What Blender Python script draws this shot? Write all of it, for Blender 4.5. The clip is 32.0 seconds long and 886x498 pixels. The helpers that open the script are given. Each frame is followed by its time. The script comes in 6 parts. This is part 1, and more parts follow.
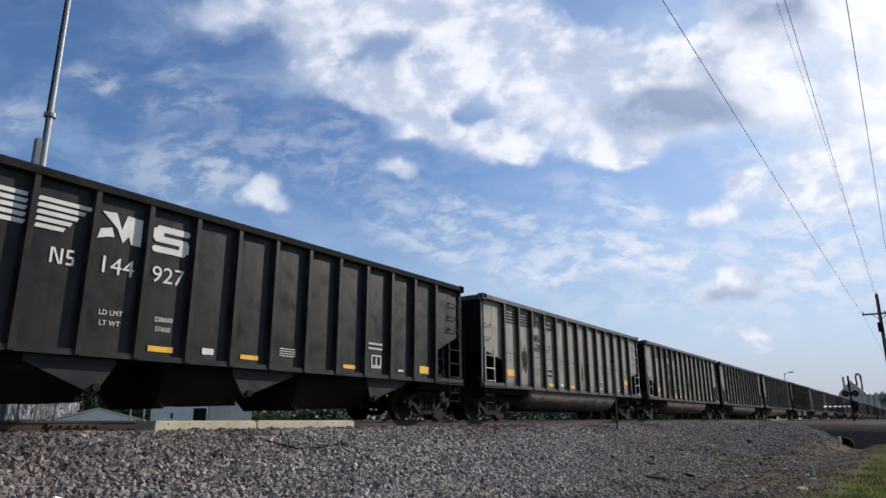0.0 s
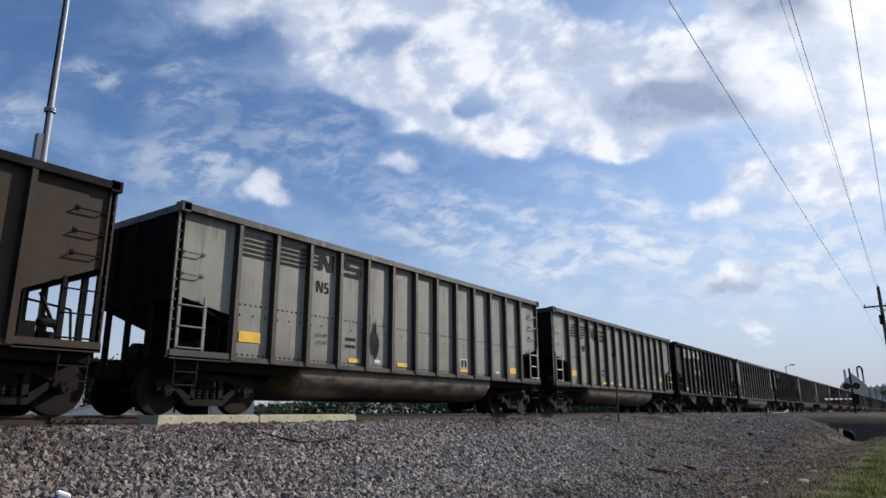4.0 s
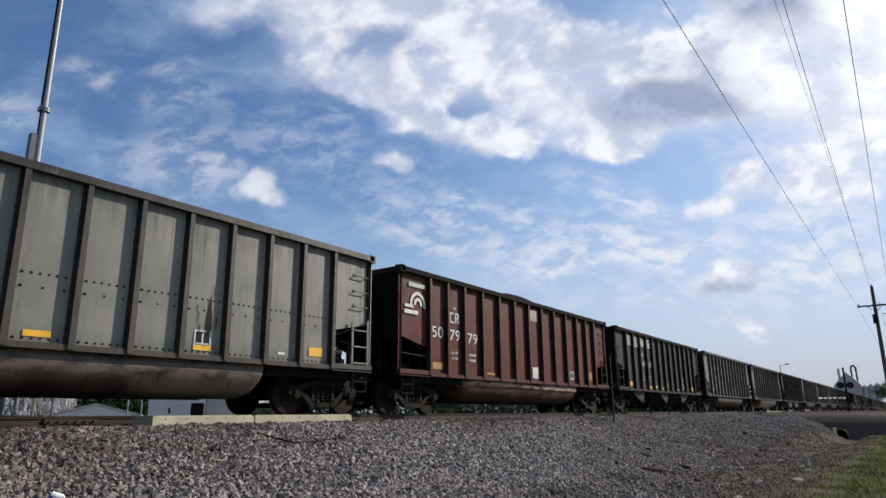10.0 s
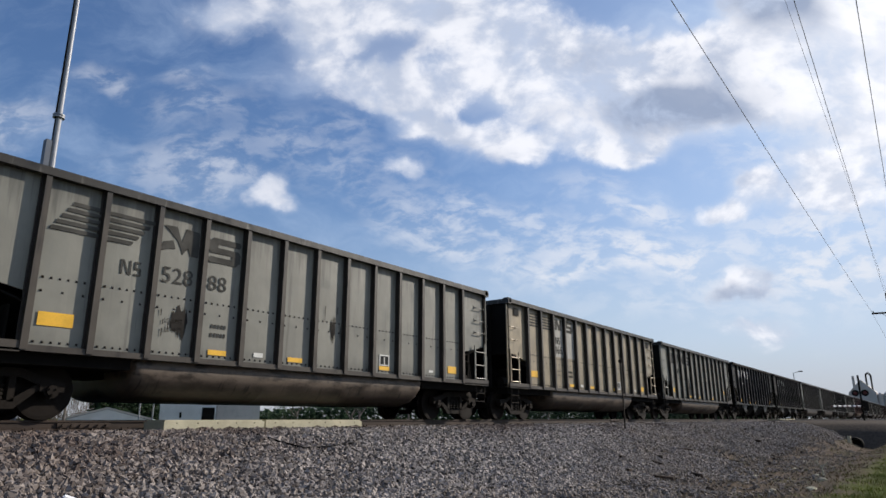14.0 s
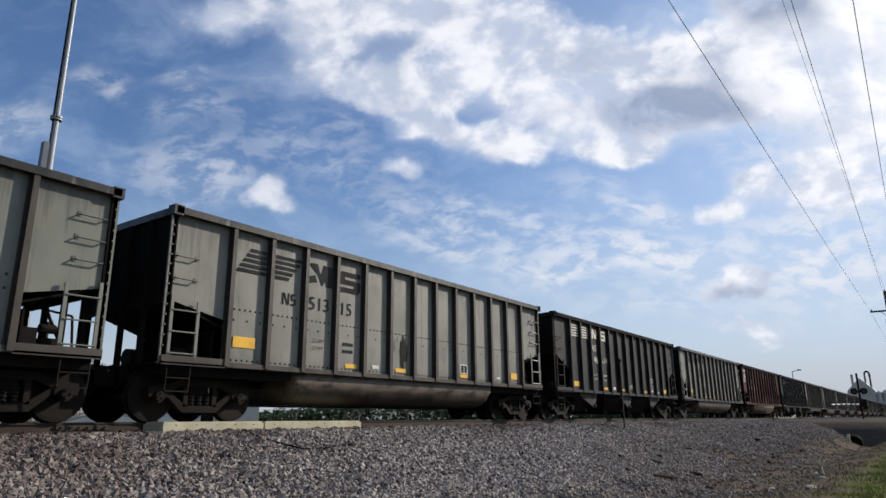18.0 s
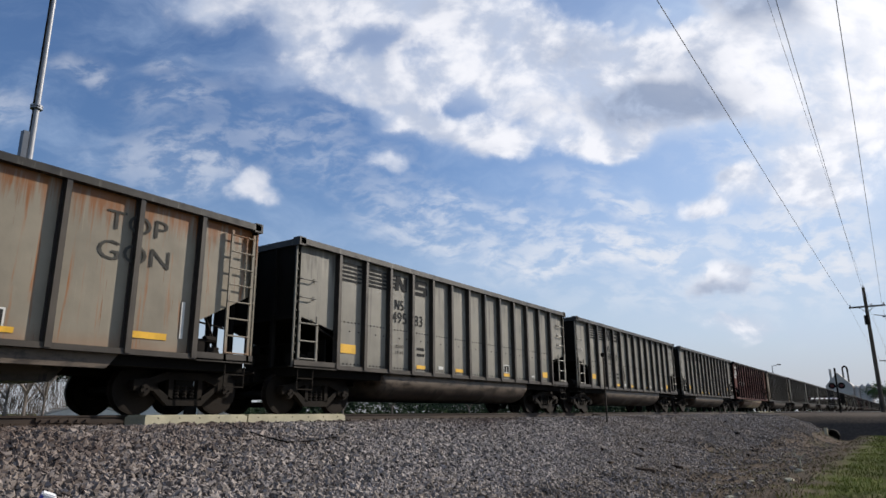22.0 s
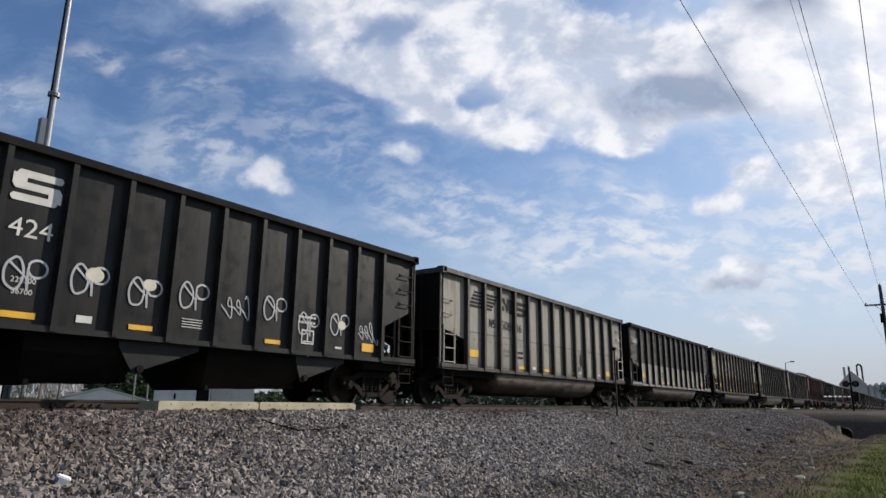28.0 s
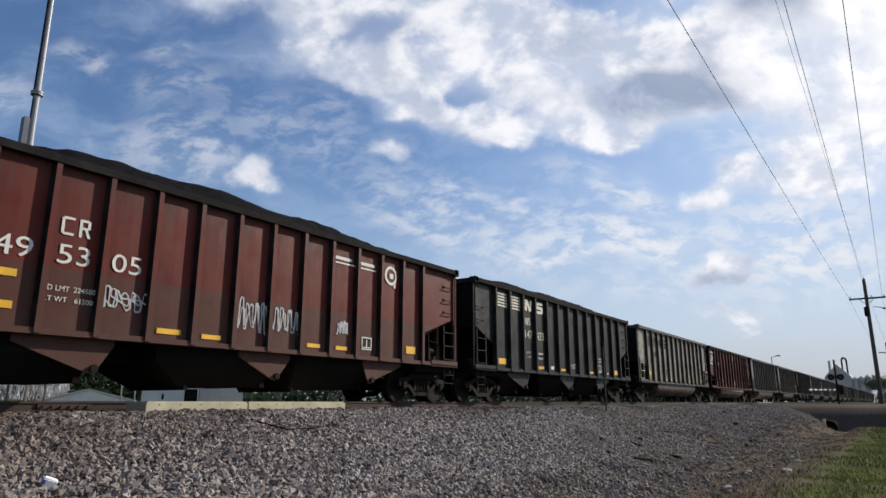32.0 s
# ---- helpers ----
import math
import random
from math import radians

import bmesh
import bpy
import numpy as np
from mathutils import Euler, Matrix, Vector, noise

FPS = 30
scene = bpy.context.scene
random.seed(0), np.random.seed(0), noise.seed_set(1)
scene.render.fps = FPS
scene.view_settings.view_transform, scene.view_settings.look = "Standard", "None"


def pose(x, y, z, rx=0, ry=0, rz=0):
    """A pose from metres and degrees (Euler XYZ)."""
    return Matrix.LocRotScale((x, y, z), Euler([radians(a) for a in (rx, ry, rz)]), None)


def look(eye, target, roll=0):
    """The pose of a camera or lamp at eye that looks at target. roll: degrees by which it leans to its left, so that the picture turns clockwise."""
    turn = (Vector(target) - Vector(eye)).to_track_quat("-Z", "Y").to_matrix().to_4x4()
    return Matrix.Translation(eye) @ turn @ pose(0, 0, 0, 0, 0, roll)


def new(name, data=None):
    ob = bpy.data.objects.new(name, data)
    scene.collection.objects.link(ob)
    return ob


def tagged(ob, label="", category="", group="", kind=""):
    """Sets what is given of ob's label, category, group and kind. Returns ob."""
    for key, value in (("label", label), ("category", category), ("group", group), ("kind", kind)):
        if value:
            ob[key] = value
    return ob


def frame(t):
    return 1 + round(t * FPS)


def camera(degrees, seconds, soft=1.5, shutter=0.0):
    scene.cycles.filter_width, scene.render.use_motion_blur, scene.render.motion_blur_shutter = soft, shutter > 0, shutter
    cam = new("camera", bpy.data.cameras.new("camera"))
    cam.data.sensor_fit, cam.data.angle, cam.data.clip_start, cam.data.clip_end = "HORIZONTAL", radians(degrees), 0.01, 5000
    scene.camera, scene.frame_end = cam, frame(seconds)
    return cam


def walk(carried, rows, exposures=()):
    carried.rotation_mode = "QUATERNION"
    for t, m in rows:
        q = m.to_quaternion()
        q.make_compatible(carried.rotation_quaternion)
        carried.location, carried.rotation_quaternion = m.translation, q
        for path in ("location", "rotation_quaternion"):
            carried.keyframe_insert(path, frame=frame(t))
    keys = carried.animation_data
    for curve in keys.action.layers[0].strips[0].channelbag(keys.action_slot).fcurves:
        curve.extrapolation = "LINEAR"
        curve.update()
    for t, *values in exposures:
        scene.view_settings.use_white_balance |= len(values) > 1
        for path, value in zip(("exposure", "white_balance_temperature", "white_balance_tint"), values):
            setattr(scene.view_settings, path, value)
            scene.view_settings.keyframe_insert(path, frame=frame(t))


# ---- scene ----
cam = camera(67.95, 32.0, soft=1.55)
# carried by hand on one spot: seconds and the turn in degrees
EYE = (0.0, -12.6, -0.02)
PATH = [
    (0, 104.649, 0.186, -54.962),
    (0.5, 104.697, 0.102, -54.961),
    (1, 104.656, -0.085, -54.987),
    (1.5, 104.571, -0.132, -55.014),
    (2, 104.491, 0.007, -55.004),
    (2.5, 104.361, 0.154, -55.006),
    (3, 104.258, 0.215, -54.954),
    (3.5, 104.155, 0.279, -54.861),
    (5.5, 104.1, 0.494, -54.778),
    (6, 104.093, 0.567, -54.755),
    (6.5, 104.118, 0.392, -54.726),
    (7, 104.132, 0.573, -54.626),
    (7.5, 104.186, 0.668, -54.662),
    (8, 104.254, 0.684, -54.79),
    (8.5, 104.209, 0.325, -54.939),
    (9, 104.157, 0.095, -55.035),
    (9.5, 104.152, 0.242, -55.118),
    (10, 104.118, 0.479, -55.19),
    (10.5, 104.199, 0.383, -55.164),
    (11, 104.24, 0.347, -55.021),
    (11.5, 104.301, 0.42, -54.783),
    (12, 104.343, 0.379, -54.575),
    (12.5, 104.445, 0.398, -54.351),
    (13, 104.527, 0.222, -54.334),
    (13.5, 104.606, 0.03, -54.357),
    (14, 104.602, 0.166, -54.342),
    (14.5, 104.621, 0.266, -54.216),
    (16.5, 104.607, 0.543, -54.314),
    (17, 104.585, 0.629, -54.348),
    (17.5, 104.582, 0.623, -54.298),
    (18, 104.636, 0.462, -54.393),
    (18.5, 104.626, 0.333, -54.542),
    (19, 104.589, 0.373, -54.639),
    (19.5, 104.511, 0.423, -54.756),
    (20, 104.438, 0.157, -55.008),
    (20.5, 104.35, 0.165, -55.214),
    (21, 104.226, 0.364, -55.421),
    (21.5, 104.149, 0.485, -55.642),
    (22, 104.092, 0.385, -55.735),
    (22.5, 104.105, 0.536, -55.62),
    (23, 104.133, 0.664, -55.447),
    (23.5, 104.217, 0.683, -55.226),
    (24, 104.268, 0.563, -55.041),
    (24.5, 104.304, 0.159, -55.026),
    (25, 104.283, -0.016, -55.033),
    (25.5, 104.302, -0.07, -55.211),
    (27.5, 103.621, -0.592, -54.891),
    (28, 103.351, -0.619, -54.887),
    (28.5, 103.191, -0.302, -54.963),
    (29, 103.129, 0.04, -55.104),
    (29.5, 103.135, 0.014, -55.25),
    (30, 103.003, 0.09, -55.406),
    (30.5, 102.957, 0.079, -55.538),
    (31, 102.977, 0.052, -55.672),
    (31.5, 103.074, 0.005, -55.731),
    (32, 103.145, 0.005, -55.757),
]
walk(cam, [(t, pose(*EYE, rx, ry, rz)) for t, rx, ry, rz in PATH], exposures=[(0, -0.02, 6380, 12), (9, -0.03, 6500, 12), (20, -0.04, 6600, 12), (25, -0.08, 6650, 12), (32, -0.02, 6720, 12)])

# ---------------- light ----------------
SUN_AZ, SUN_EL = radians(-27.0), radians(28.0)   # from the track's far end towards the near side
to_sun = Vector((math.cos(SUN_EL) * math.cos(SUN_AZ), math.cos(SUN_EL) * math.sin(SUN_AZ), math.sin(SUN_EL)))
sun = new("sun", bpy.data.lights.new("sun", "SUN"))
sun.data.energy, sun.data.angle, sun.data.color = 5.0, radians(0.7), (1.0, 0.93, 0.82)
sun.matrix_world = look((0, 0, 50), Vector((0, 0, 50)) - to_sun)

world = bpy.data.worlds.new("sky")
scene.world = world
world.use_nodes = True


class Nodes:
    """Short hand for node trees."""
    def __init__(self, tree):
        self.t = tree

    def add(self, kind):
        return self.t.nodes.new(kind)

    def put(self, value, socket):
        if isinstance(value, bpy.types.NodeSocket):
            self.t.links.new(value, socket)
        elif value is not None:
            socket.default_value = value

    def math(self, op, a, b=None, c=None, clamp=False):
        n = self.add("ShaderNodeMath")
        n.operation, n.use_clamp = op, clamp
        for v, s in zip((a, b, c), n.inputs):
            self.put(v, s)
        return n.outputs[0]

    def vmath(self, op, a, b=None):
        n = self.add("ShaderNodeVectorMath")
        n.operation = op
        self.put(a, n.inputs[0])
        self.put(b, n.inputs[1])
        return n.outputs[1] if op in ("DOT_PRODUCT", "LENGTH") else n.outputs[0]

    def mix(self, f, a, b, blend="MIX"):
        n = self.add("ShaderNodeMix")
        n.data_type, n.blend_type = "RGBA", blend
        self.put(f, n.inputs[0])
        self.put(a, n.inputs[6])
        self.put(b, n.inputs[7])
        return n.outputs[2]

    def noise(self, vec, scale, detail=4.0, rough=0.55, dist=0.0):
        n = self.add("ShaderNodeTexNoise")
        self.put(vec, n.inputs["Vector"])
        n.inputs["Scale"].default_value, n.inputs["Detail"].default_value = scale, detail
        n.inputs["Roughness"].default_value, n.inputs["Distortion"].default_value = rough, dist
        return n.outputs["Fac"]

    def ramp(self, f, lo, hi, a=0.0, b=1.0, smooth=True):
        n = self.add("ShaderNodeMapRange")
        n.interpolation_type = "SMOOTHSTEP" if smooth else "LINEAR"
        self.put(f, n.inputs[0])
        for v, s in zip((lo, hi, a, b), n.inputs[1:5]):
            s.default_value = v
        return n.outputs[0]

    def stretch(self, vec, sx, sy, sz):
        return self.vmath("MULTIPLY", vec, (sx, sy, sz))


def build_sky():
    tree = world.node_tree
    tree.nodes.clear()
    n = Nodes(tree)
    sky = n.add("ShaderNodeTexSky")
    sky.sky_type, sky.sun_disc, sky.sun_elevation, sky.sun_rotation = "NISHITA", False, SUN_EL, math.pi / 2 - SUN_AZ
    sky.air_density, sky.dust_density, sky.ozone_density = 1.3, 0.6, 1.6
    way = n.add("ShaderNodeTexCoord").outputs["Generated"]
    # coordinates on a plane that faces the open stretch of sky over the track
    right, up, ahead = (0.5741, -0.8188, -0.0032), (-0.2053, -0.1478, 0.9675), (0.7926, 0.5548, 0.2529)
    depth = n.math("MAXIMUM", n.vmath("DOT_PRODUCT", way, ahead), 0.25)
    a = n.math("DIVIDE", n.vmath("DOT_PRODUCT", way, right), depth)
    b = n.math("DIVIDE", n.vmath("DOT_PRODUCT", way, up), depth)
    comb = n.add("ShaderNodeCombineXYZ")
    n.put(a, comb.inputs[0]), n.put(b, comb.inputs[1])
    plane = comb.outputs[0]
    warp = n.add("ShaderNodeTexNoise")
    n.put(plane, warp.inputs["Vector"])
    warp.inputs["Scale"].default_value, warp.inputs["Detail"].default_value = 7.0, 7.0
    wob = n.vmath("MULTIPLY", n.vmath("SUBTRACT", warp.outputs["Color"], (0.5, 0.5, 0.5)), (0.14, 0.12, 0.0))
    bent = n.vmath("ADD", plane, wob)

    def billow(shift):
        p = n.stretch(n.vmath("ADD", plane, shift), 1, 1.3, 1)
        return n.noise(p, 5.0, 8, 0.54, 0.35)

    rough_n = billow((0, 0, 0))
    sunward = billow((0.022, 0.016, 0))
    fine_n = n.noise(n.stretch(plane, 1, 1.5, 1), 15.0, 6, 0.56, 0.3)
    puff = n.math("ABSOLUTE", n.math("SUBTRACT", n.noise(n.stretch(bent, 1, 1.2, 1), 21.0, 5, 0.55, 0.15), 0.5))
    sums = {"heap": None, "gloom": None, "sheet": None, "hole": None}

    def bank(which, x, y, rx, ry, gain):
        d = n.vmath("LENGTH", n.vmath("DIVIDE", n.vmath("SUBTRACT", bent, (x / 100, y / 100, 0)), (rx / 100, ry / 100, 1)))
        v = n.math("MULTIPLY", n.ramp(d, 1.2, 0.0), gain)
        sums[which] = v if sums[which] is None else n.math("ADD", sums[which], v)

    def cloud(x, y, rx, ry, gain):
        """A heaped cloud: place and half-widths in hundredths of the plane."""
        bank("heap", x, y, rx, ry, gain)

    def hole(x, y, rx, ry, gain):
        """A ragged gap in the heaped clouds."""
        bank("hole", x, y, rx, ry, gain)

    def dark(x, y, rx, ry, gain):
        """The grey underside of a thick cloud."""
        bank("gloom", x, y, rx, ry, gain)

    def sheet(x, y, rx, ry, gain):
        """A thin mottled sheet."""
        bank("sheet", x, y, rx, ry, gain)

    # the great bank from upper left to the sun
    cloud(-34, 37, 8, 5, 0.8), cloud(-22, 35, 10, 7, 0.72), cloud(-18, 26.5, 13, 7, 0.66), cloud(-7, 24, 12, 6, 1.0), cloud(-9, 36, 14, 7, 1.05)
    cloud(7, 33, 16, 11, 1.1), cloud(14, 23.5, 14, 8, 1.0), cloud(24, 28, 16, 9, 1.1), cloud(34, 24, 15, 8, 1.0), cloud(30, 18, 13, 5, 0.9)
    cloud(48, 36, 10, 7, 1.4), cloud(33.5, 34.4, 1.4, 1.4, 0.9), cloud(28.5, 33.6, 1.6, 1.2, 0.8), cloud(36, 29.4, 10, 4, 0.6), cloud(48, 27, 14, 9, 1.0), cloud(42, 20, 10, 5, 0.6), cloud(58, 25, 14, 14, 1.1), cloud(66, 29, 14, 24, 1.1)
    # blue gaps in it
    hole(5.2, 21.4, 3.4, 3.2, 0.68), hole(-15, 18.4, 11, 1.8, 0.8), hole(40, 12.6, 11, 3.6, 0.8), hole(18, 9.6, 15, 2.4, 0.8), hole(-9.6, 29.6, 5.5, 2.2, 0.58), hole(-3, 28, 3, 1.6, 0.6)
    hole(32.0, 36.6, 8.5, 5.0, 1.9), hole(26, 38.5, 6, 3, 1.2), hole(-12, 15.0, 5, 1.8, 0.5), hole(56, 14.5, 5, 1.8, 0.6), hole(47, 15.2, 8, 2.4, 0.7), hole(-4, 35.5, 2.4, 2.4, 0.5), hole(-28, 30, 6, 3, 0.4)
    # its lower rim with bright heads
    cloud(-2.5, 17.6, 7.5, 3.8, 1.0), cloud(5.2, 16.0, 7, 4, 1.0), cloud(11.5, 14.2, 5, 3, 0.9), cloud(22.4, 16, 11, 4.5, 0.9), cloud(26, 14.4, 9, 2.6, 0.9), cloud(11, 15.6, 3.2, 2.6, 0.5), cloud(17.5, 16.5, 6, 4, 0.8), cloud(-9, 22.5, 8, 3.5, 0.4)
    # small heaps in the blue
    cloud(46.5, 9.5, 5.2, 3.0, 1.2), cloud(41.4, 6.5, 5.2, 2.2, 1.15), cloud(57.7, 8.5, 10, 6, 1.0), cloud(54.3, 13, 6, 3, 0.6)
    cloud(-27, 9.1, 4.4, 3.6, 0.95), cloud(-24.6, 7.0, 3.4, 2.0, 0.6), cloud(-7.2, 11.3, 3.2, 2.0, 0.75), cloud(47.6, -4.2, 5.4, 4.0, 1.3), cloud(43.6, -6.4, 4.0, 2.4, 0.6), cloud(46, -11.6, 6.0, 2.2, 0.55)
    sheet(-54, 26.5, 6, 2.4, 0.45), sheet(-51, 25, 4, 1.6, 0.3)
    # thin mottled sheets
    sheet(2.7, 3.5, 15, 5.5, 1.3), sheet(13.9, 0.9, 16, 6.5, 1.3), sheet(29, 5.5, 9, 2.6, 0.95), sheet(24, -1.6, 16, 4, 0.9), sheet(34.5, -0.8, 14, 4, 0.8), sheet(39.6, -5, 12, 3, 0.7)
    sheet(56, 0, 16, 8, 0.9), sheet(-42, 13.5, 15, 5.5, 0.52), sheet(-34, 11, 10, 4, 0.32), sheet(-67, 19.4, 7, 4, 0.6), sheet(-38.6, 27, 7, 2, 0.5), sheet(-22, 17, 14, 5, 0.42), sheet(-12, 12, 14, 4, 0.36)
    sheet(-36, 22, 12, 4, 0.4), sheet(48, 14, 14, 6, 0.6), sheet(22, 9, 12, 3, 0.4), sheet(50, 3, 18, 5, 0.8), sheet(58, -6, 16, 6, 0.7), sheet(33, -9, 20, 4, 0.5), sheet(16, -4, 12, 4, 0.6), sheet(-5, 8, 12, 3, 0.4)
    dark(34, 20.8, 16, 5.0, 1.5), dark(20.5, 29.6, 5, 2.4, 0.6), dark(28, 21, 8, 3, 0.3), dark(47.5, 37, 10, 7, 1.5), dark(-1, 35, 6, 3, 0.3), dark(45.0, -6.8, 7.0, 2.4, 1.1)
    dark(54, 17, 8, 3, 0.4), dark(-14, 21, 9, 2.4, 0.35), dark(2.7, 13.6, 9, 2, 0.4), dark(50, 5, 7, 2.4, 0.4), dark(-8, 30, 6, 3, 0.55), dark(14, 20, 8, 2.5, 0.35), dark(40, 27, 7, 3, 0.3)
    heap, gloom = n.math("MINIMUM", sums["heap"], 0.90), sums["gloom"]
    loose = n.ramp(heap, 0.0, 0.40, 0.20, 1.0)
    ragged = n.math("ADD", n.math("MULTIPLY", n.math("SUBTRACT", rough_n, 0.5), 2.3), n.math("MULTIPLY", n.math("SUBTRACT", fine_n, 0.5), 1.5))
    ragged = n.math("ADD", ragged, n.math("MULTIPLY", n.math("SUBTRACT", puff, 0.07), 1.5))
    base = n.math("ADD", n.math("SUBTRACT", heap, sums["hole"]), n.math("MULTIPLY", ragged, loose))
    cover = n.ramp(base, 0.02, 1.0)
    mottle = n.ramp(n.noise(n.stretch(n.vmath("ADD", plane, n.vmath("MULTIPLY", wob, (0.4, 0.4, 0))), 1, 2.1, 1), 19.0, 7, 0.60, 0.25), 0.40, 0.62, 0.10, 1.0)
    flat = n.math("MULTIPLY", n.math("MULTIPLY", n.math("MINIMUM", sums["sheet"], 1.0), mottle), n.ramp(rough_n, 0.34, 0.60, 0.45, 1.0))
    # thin high veil, denser low down and towards the sun
    low = n.ramp(n.vmath("DOT_PRODUCT", way, (0, 0, 1)), 0.36, 0.0)
    glow = n.ramp(n.vmath("DOT_PRODUCT", way, tuple(to_sun)), 0.80, 1.0)
    thin = n.ramp(n.noise(n.stretch(bent, 1, 2.4, 1), 4.0, 9, 0.62, 0.4), 0.42, 0.80)
    veil = n.math("ADD", n.math("MULTIPLY", thin, 0.32), n.ramp(a, -0.15, 0.55, 0.0, 0.50), clamp=True)
    veil = n.math("ADD", veil, n.math("MULTIPLY", glow, 0.75), clamp=True)
    blue = n.mix(1.0, sky.outputs[0], (0.064, 0.084, 0.116, 1), "MULTIPLY")
    c1 = n.mix(veil, blue, (0.56, 0.71, 0.93, 1))
    # thin cloud spread round the thick heaps
    c1 = n.mix(n.ramp(sums["heap"], 0.0, 1.0, 0.0, 0.68), c1, (0.66, 0.75, 0.90, 1))
    c1 = n.mix(n.math("MULTIPLY", low, 0.72), c1, (0.57, 0.65, 0.76, 1))
    murk = n.ramp(n.vmath("DOT_PRODUCT", way, (0, 0, 1)), 0.12, 0.0)
    c1 = n.mix(n.math("MULTIPLY", murk, 0.7), c1, (0.49, 0.51, 0.55, 1))
    c1 = n.mix(n.math("MULTIPLY", flat, 0.82), c1, (0.84, 0.88, 0.94, 1))
    # heads that face the sun are bright, the sides turned away blue-grey
    face = n.math("ADD", n.math("MULTIPLY", n.math("SUBTRACT", rough_n, sunward), 3.6), n.math("MULTIPLY", n.math("SUBTRACT", fine_n, 0.5), 1.1))
    lit = n.math("ADD", n.ramp(face, -0.34, 0.30), n.ramp(heap, 0.75, 0.2, 0.0, 0.22), clamp=True)
    body = n.mix(lit, (0.52, 0.60, 0.75, 1), (0.96, 0.99, 1.05, 1))
    # away from the sun the cloud scatters less towards the eye
    body = n.mix(n.ramp(a, 0.10, -0.40, 0.0, 0.50), body, (0.56, 0.62, 0.74, 1))
    body = n.mix(n.math("MULTIPLY", glow, 0.8), body, (1.2, 1.22, 1.25, 1))
    grim = n.math("MULTIPLY", gloom, n.ramp(n.math("ADD", rough_n, n.math("MULTIPLY", fine_n, 0.4)), 0.50, 0.80, 0.55, 1.0), clamp=True)
    body = n.mix(n.math("MULTIPLY", grim, 0.90), body, (0.29, 0.37, 0.53, 1))
    c2 = n.mix(n.math("MULTIPLY", cover, 0.95), c1, body)
    bg = n.add("ShaderNodeBackground")
    n.put(c2, bg.inputs[0])
    bg.inputs[1].default_value = 1.0
    out = n.add("ShaderNodeOutputWorld")
    tree.links.new(bg.outputs[0], out.inputs[0])


build_sky()

# ---------------- materials ----------------
def material(name):
    m = bpy.data.materials.new(name)
    m.use_nodes = True
    n = Nodes(m.node_tree)
    return m, n, m.node_tree.nodes["Principled BSDF"]


def bump(n, bsdf, height, strength, distance):
    b = n.add("ShaderNodeBump")
    b.inputs["Strength"].default_value, b.inputs["Distance"].default_value = strength, distance
    n.put(height, b.inputs["Height"])
    n.put(b.outputs[0], bsdf.inputs["Normal"])


def rgb(c, k=1.0):
    return (c[0] * k, c[1] * k, c[2] * k, 1)


def plain(name, colour, rough=0.6, metal=0.0, vary=0.25, scale=6.0, relief=0.0, gloss=0.35):
    """A surface with soft blotches and fine grain."""
    m, n, p = material(name)
    co = n.add("ShaderNodeTexCoord").outputs["Object"]
    blot = n.noise(co, scale * 0.25, 5, 0.6)
    grain = n.noise(co, scale * 5, 4, 0.6)
    c = n.mix(n.ramp(blot, 0.3, 0.7), rgb(colour, 1 - vary), rgb(colour, 1 + vary))
    c = n.mix(n.math("MULTIPLY", n.ramp(grain, 0.45, 0.75), 0.35), c, rgb(colour, 0.6))
    n.put(c, p.inputs["Base Color"])
    n.put(n.ramp(blot, 0.3, 0.7, rough - 0.08, min(1.0, rough + 0.1)), p.inputs["Roughness"])
    p.inputs["Metallic"].default_value = metal
    p.inputs["Specular IOR Level"].default_value = 0.05 if rough >= 0.75 else gloss
    if relief:
        bump(n, p, grain, 0.6, relief)
    return m


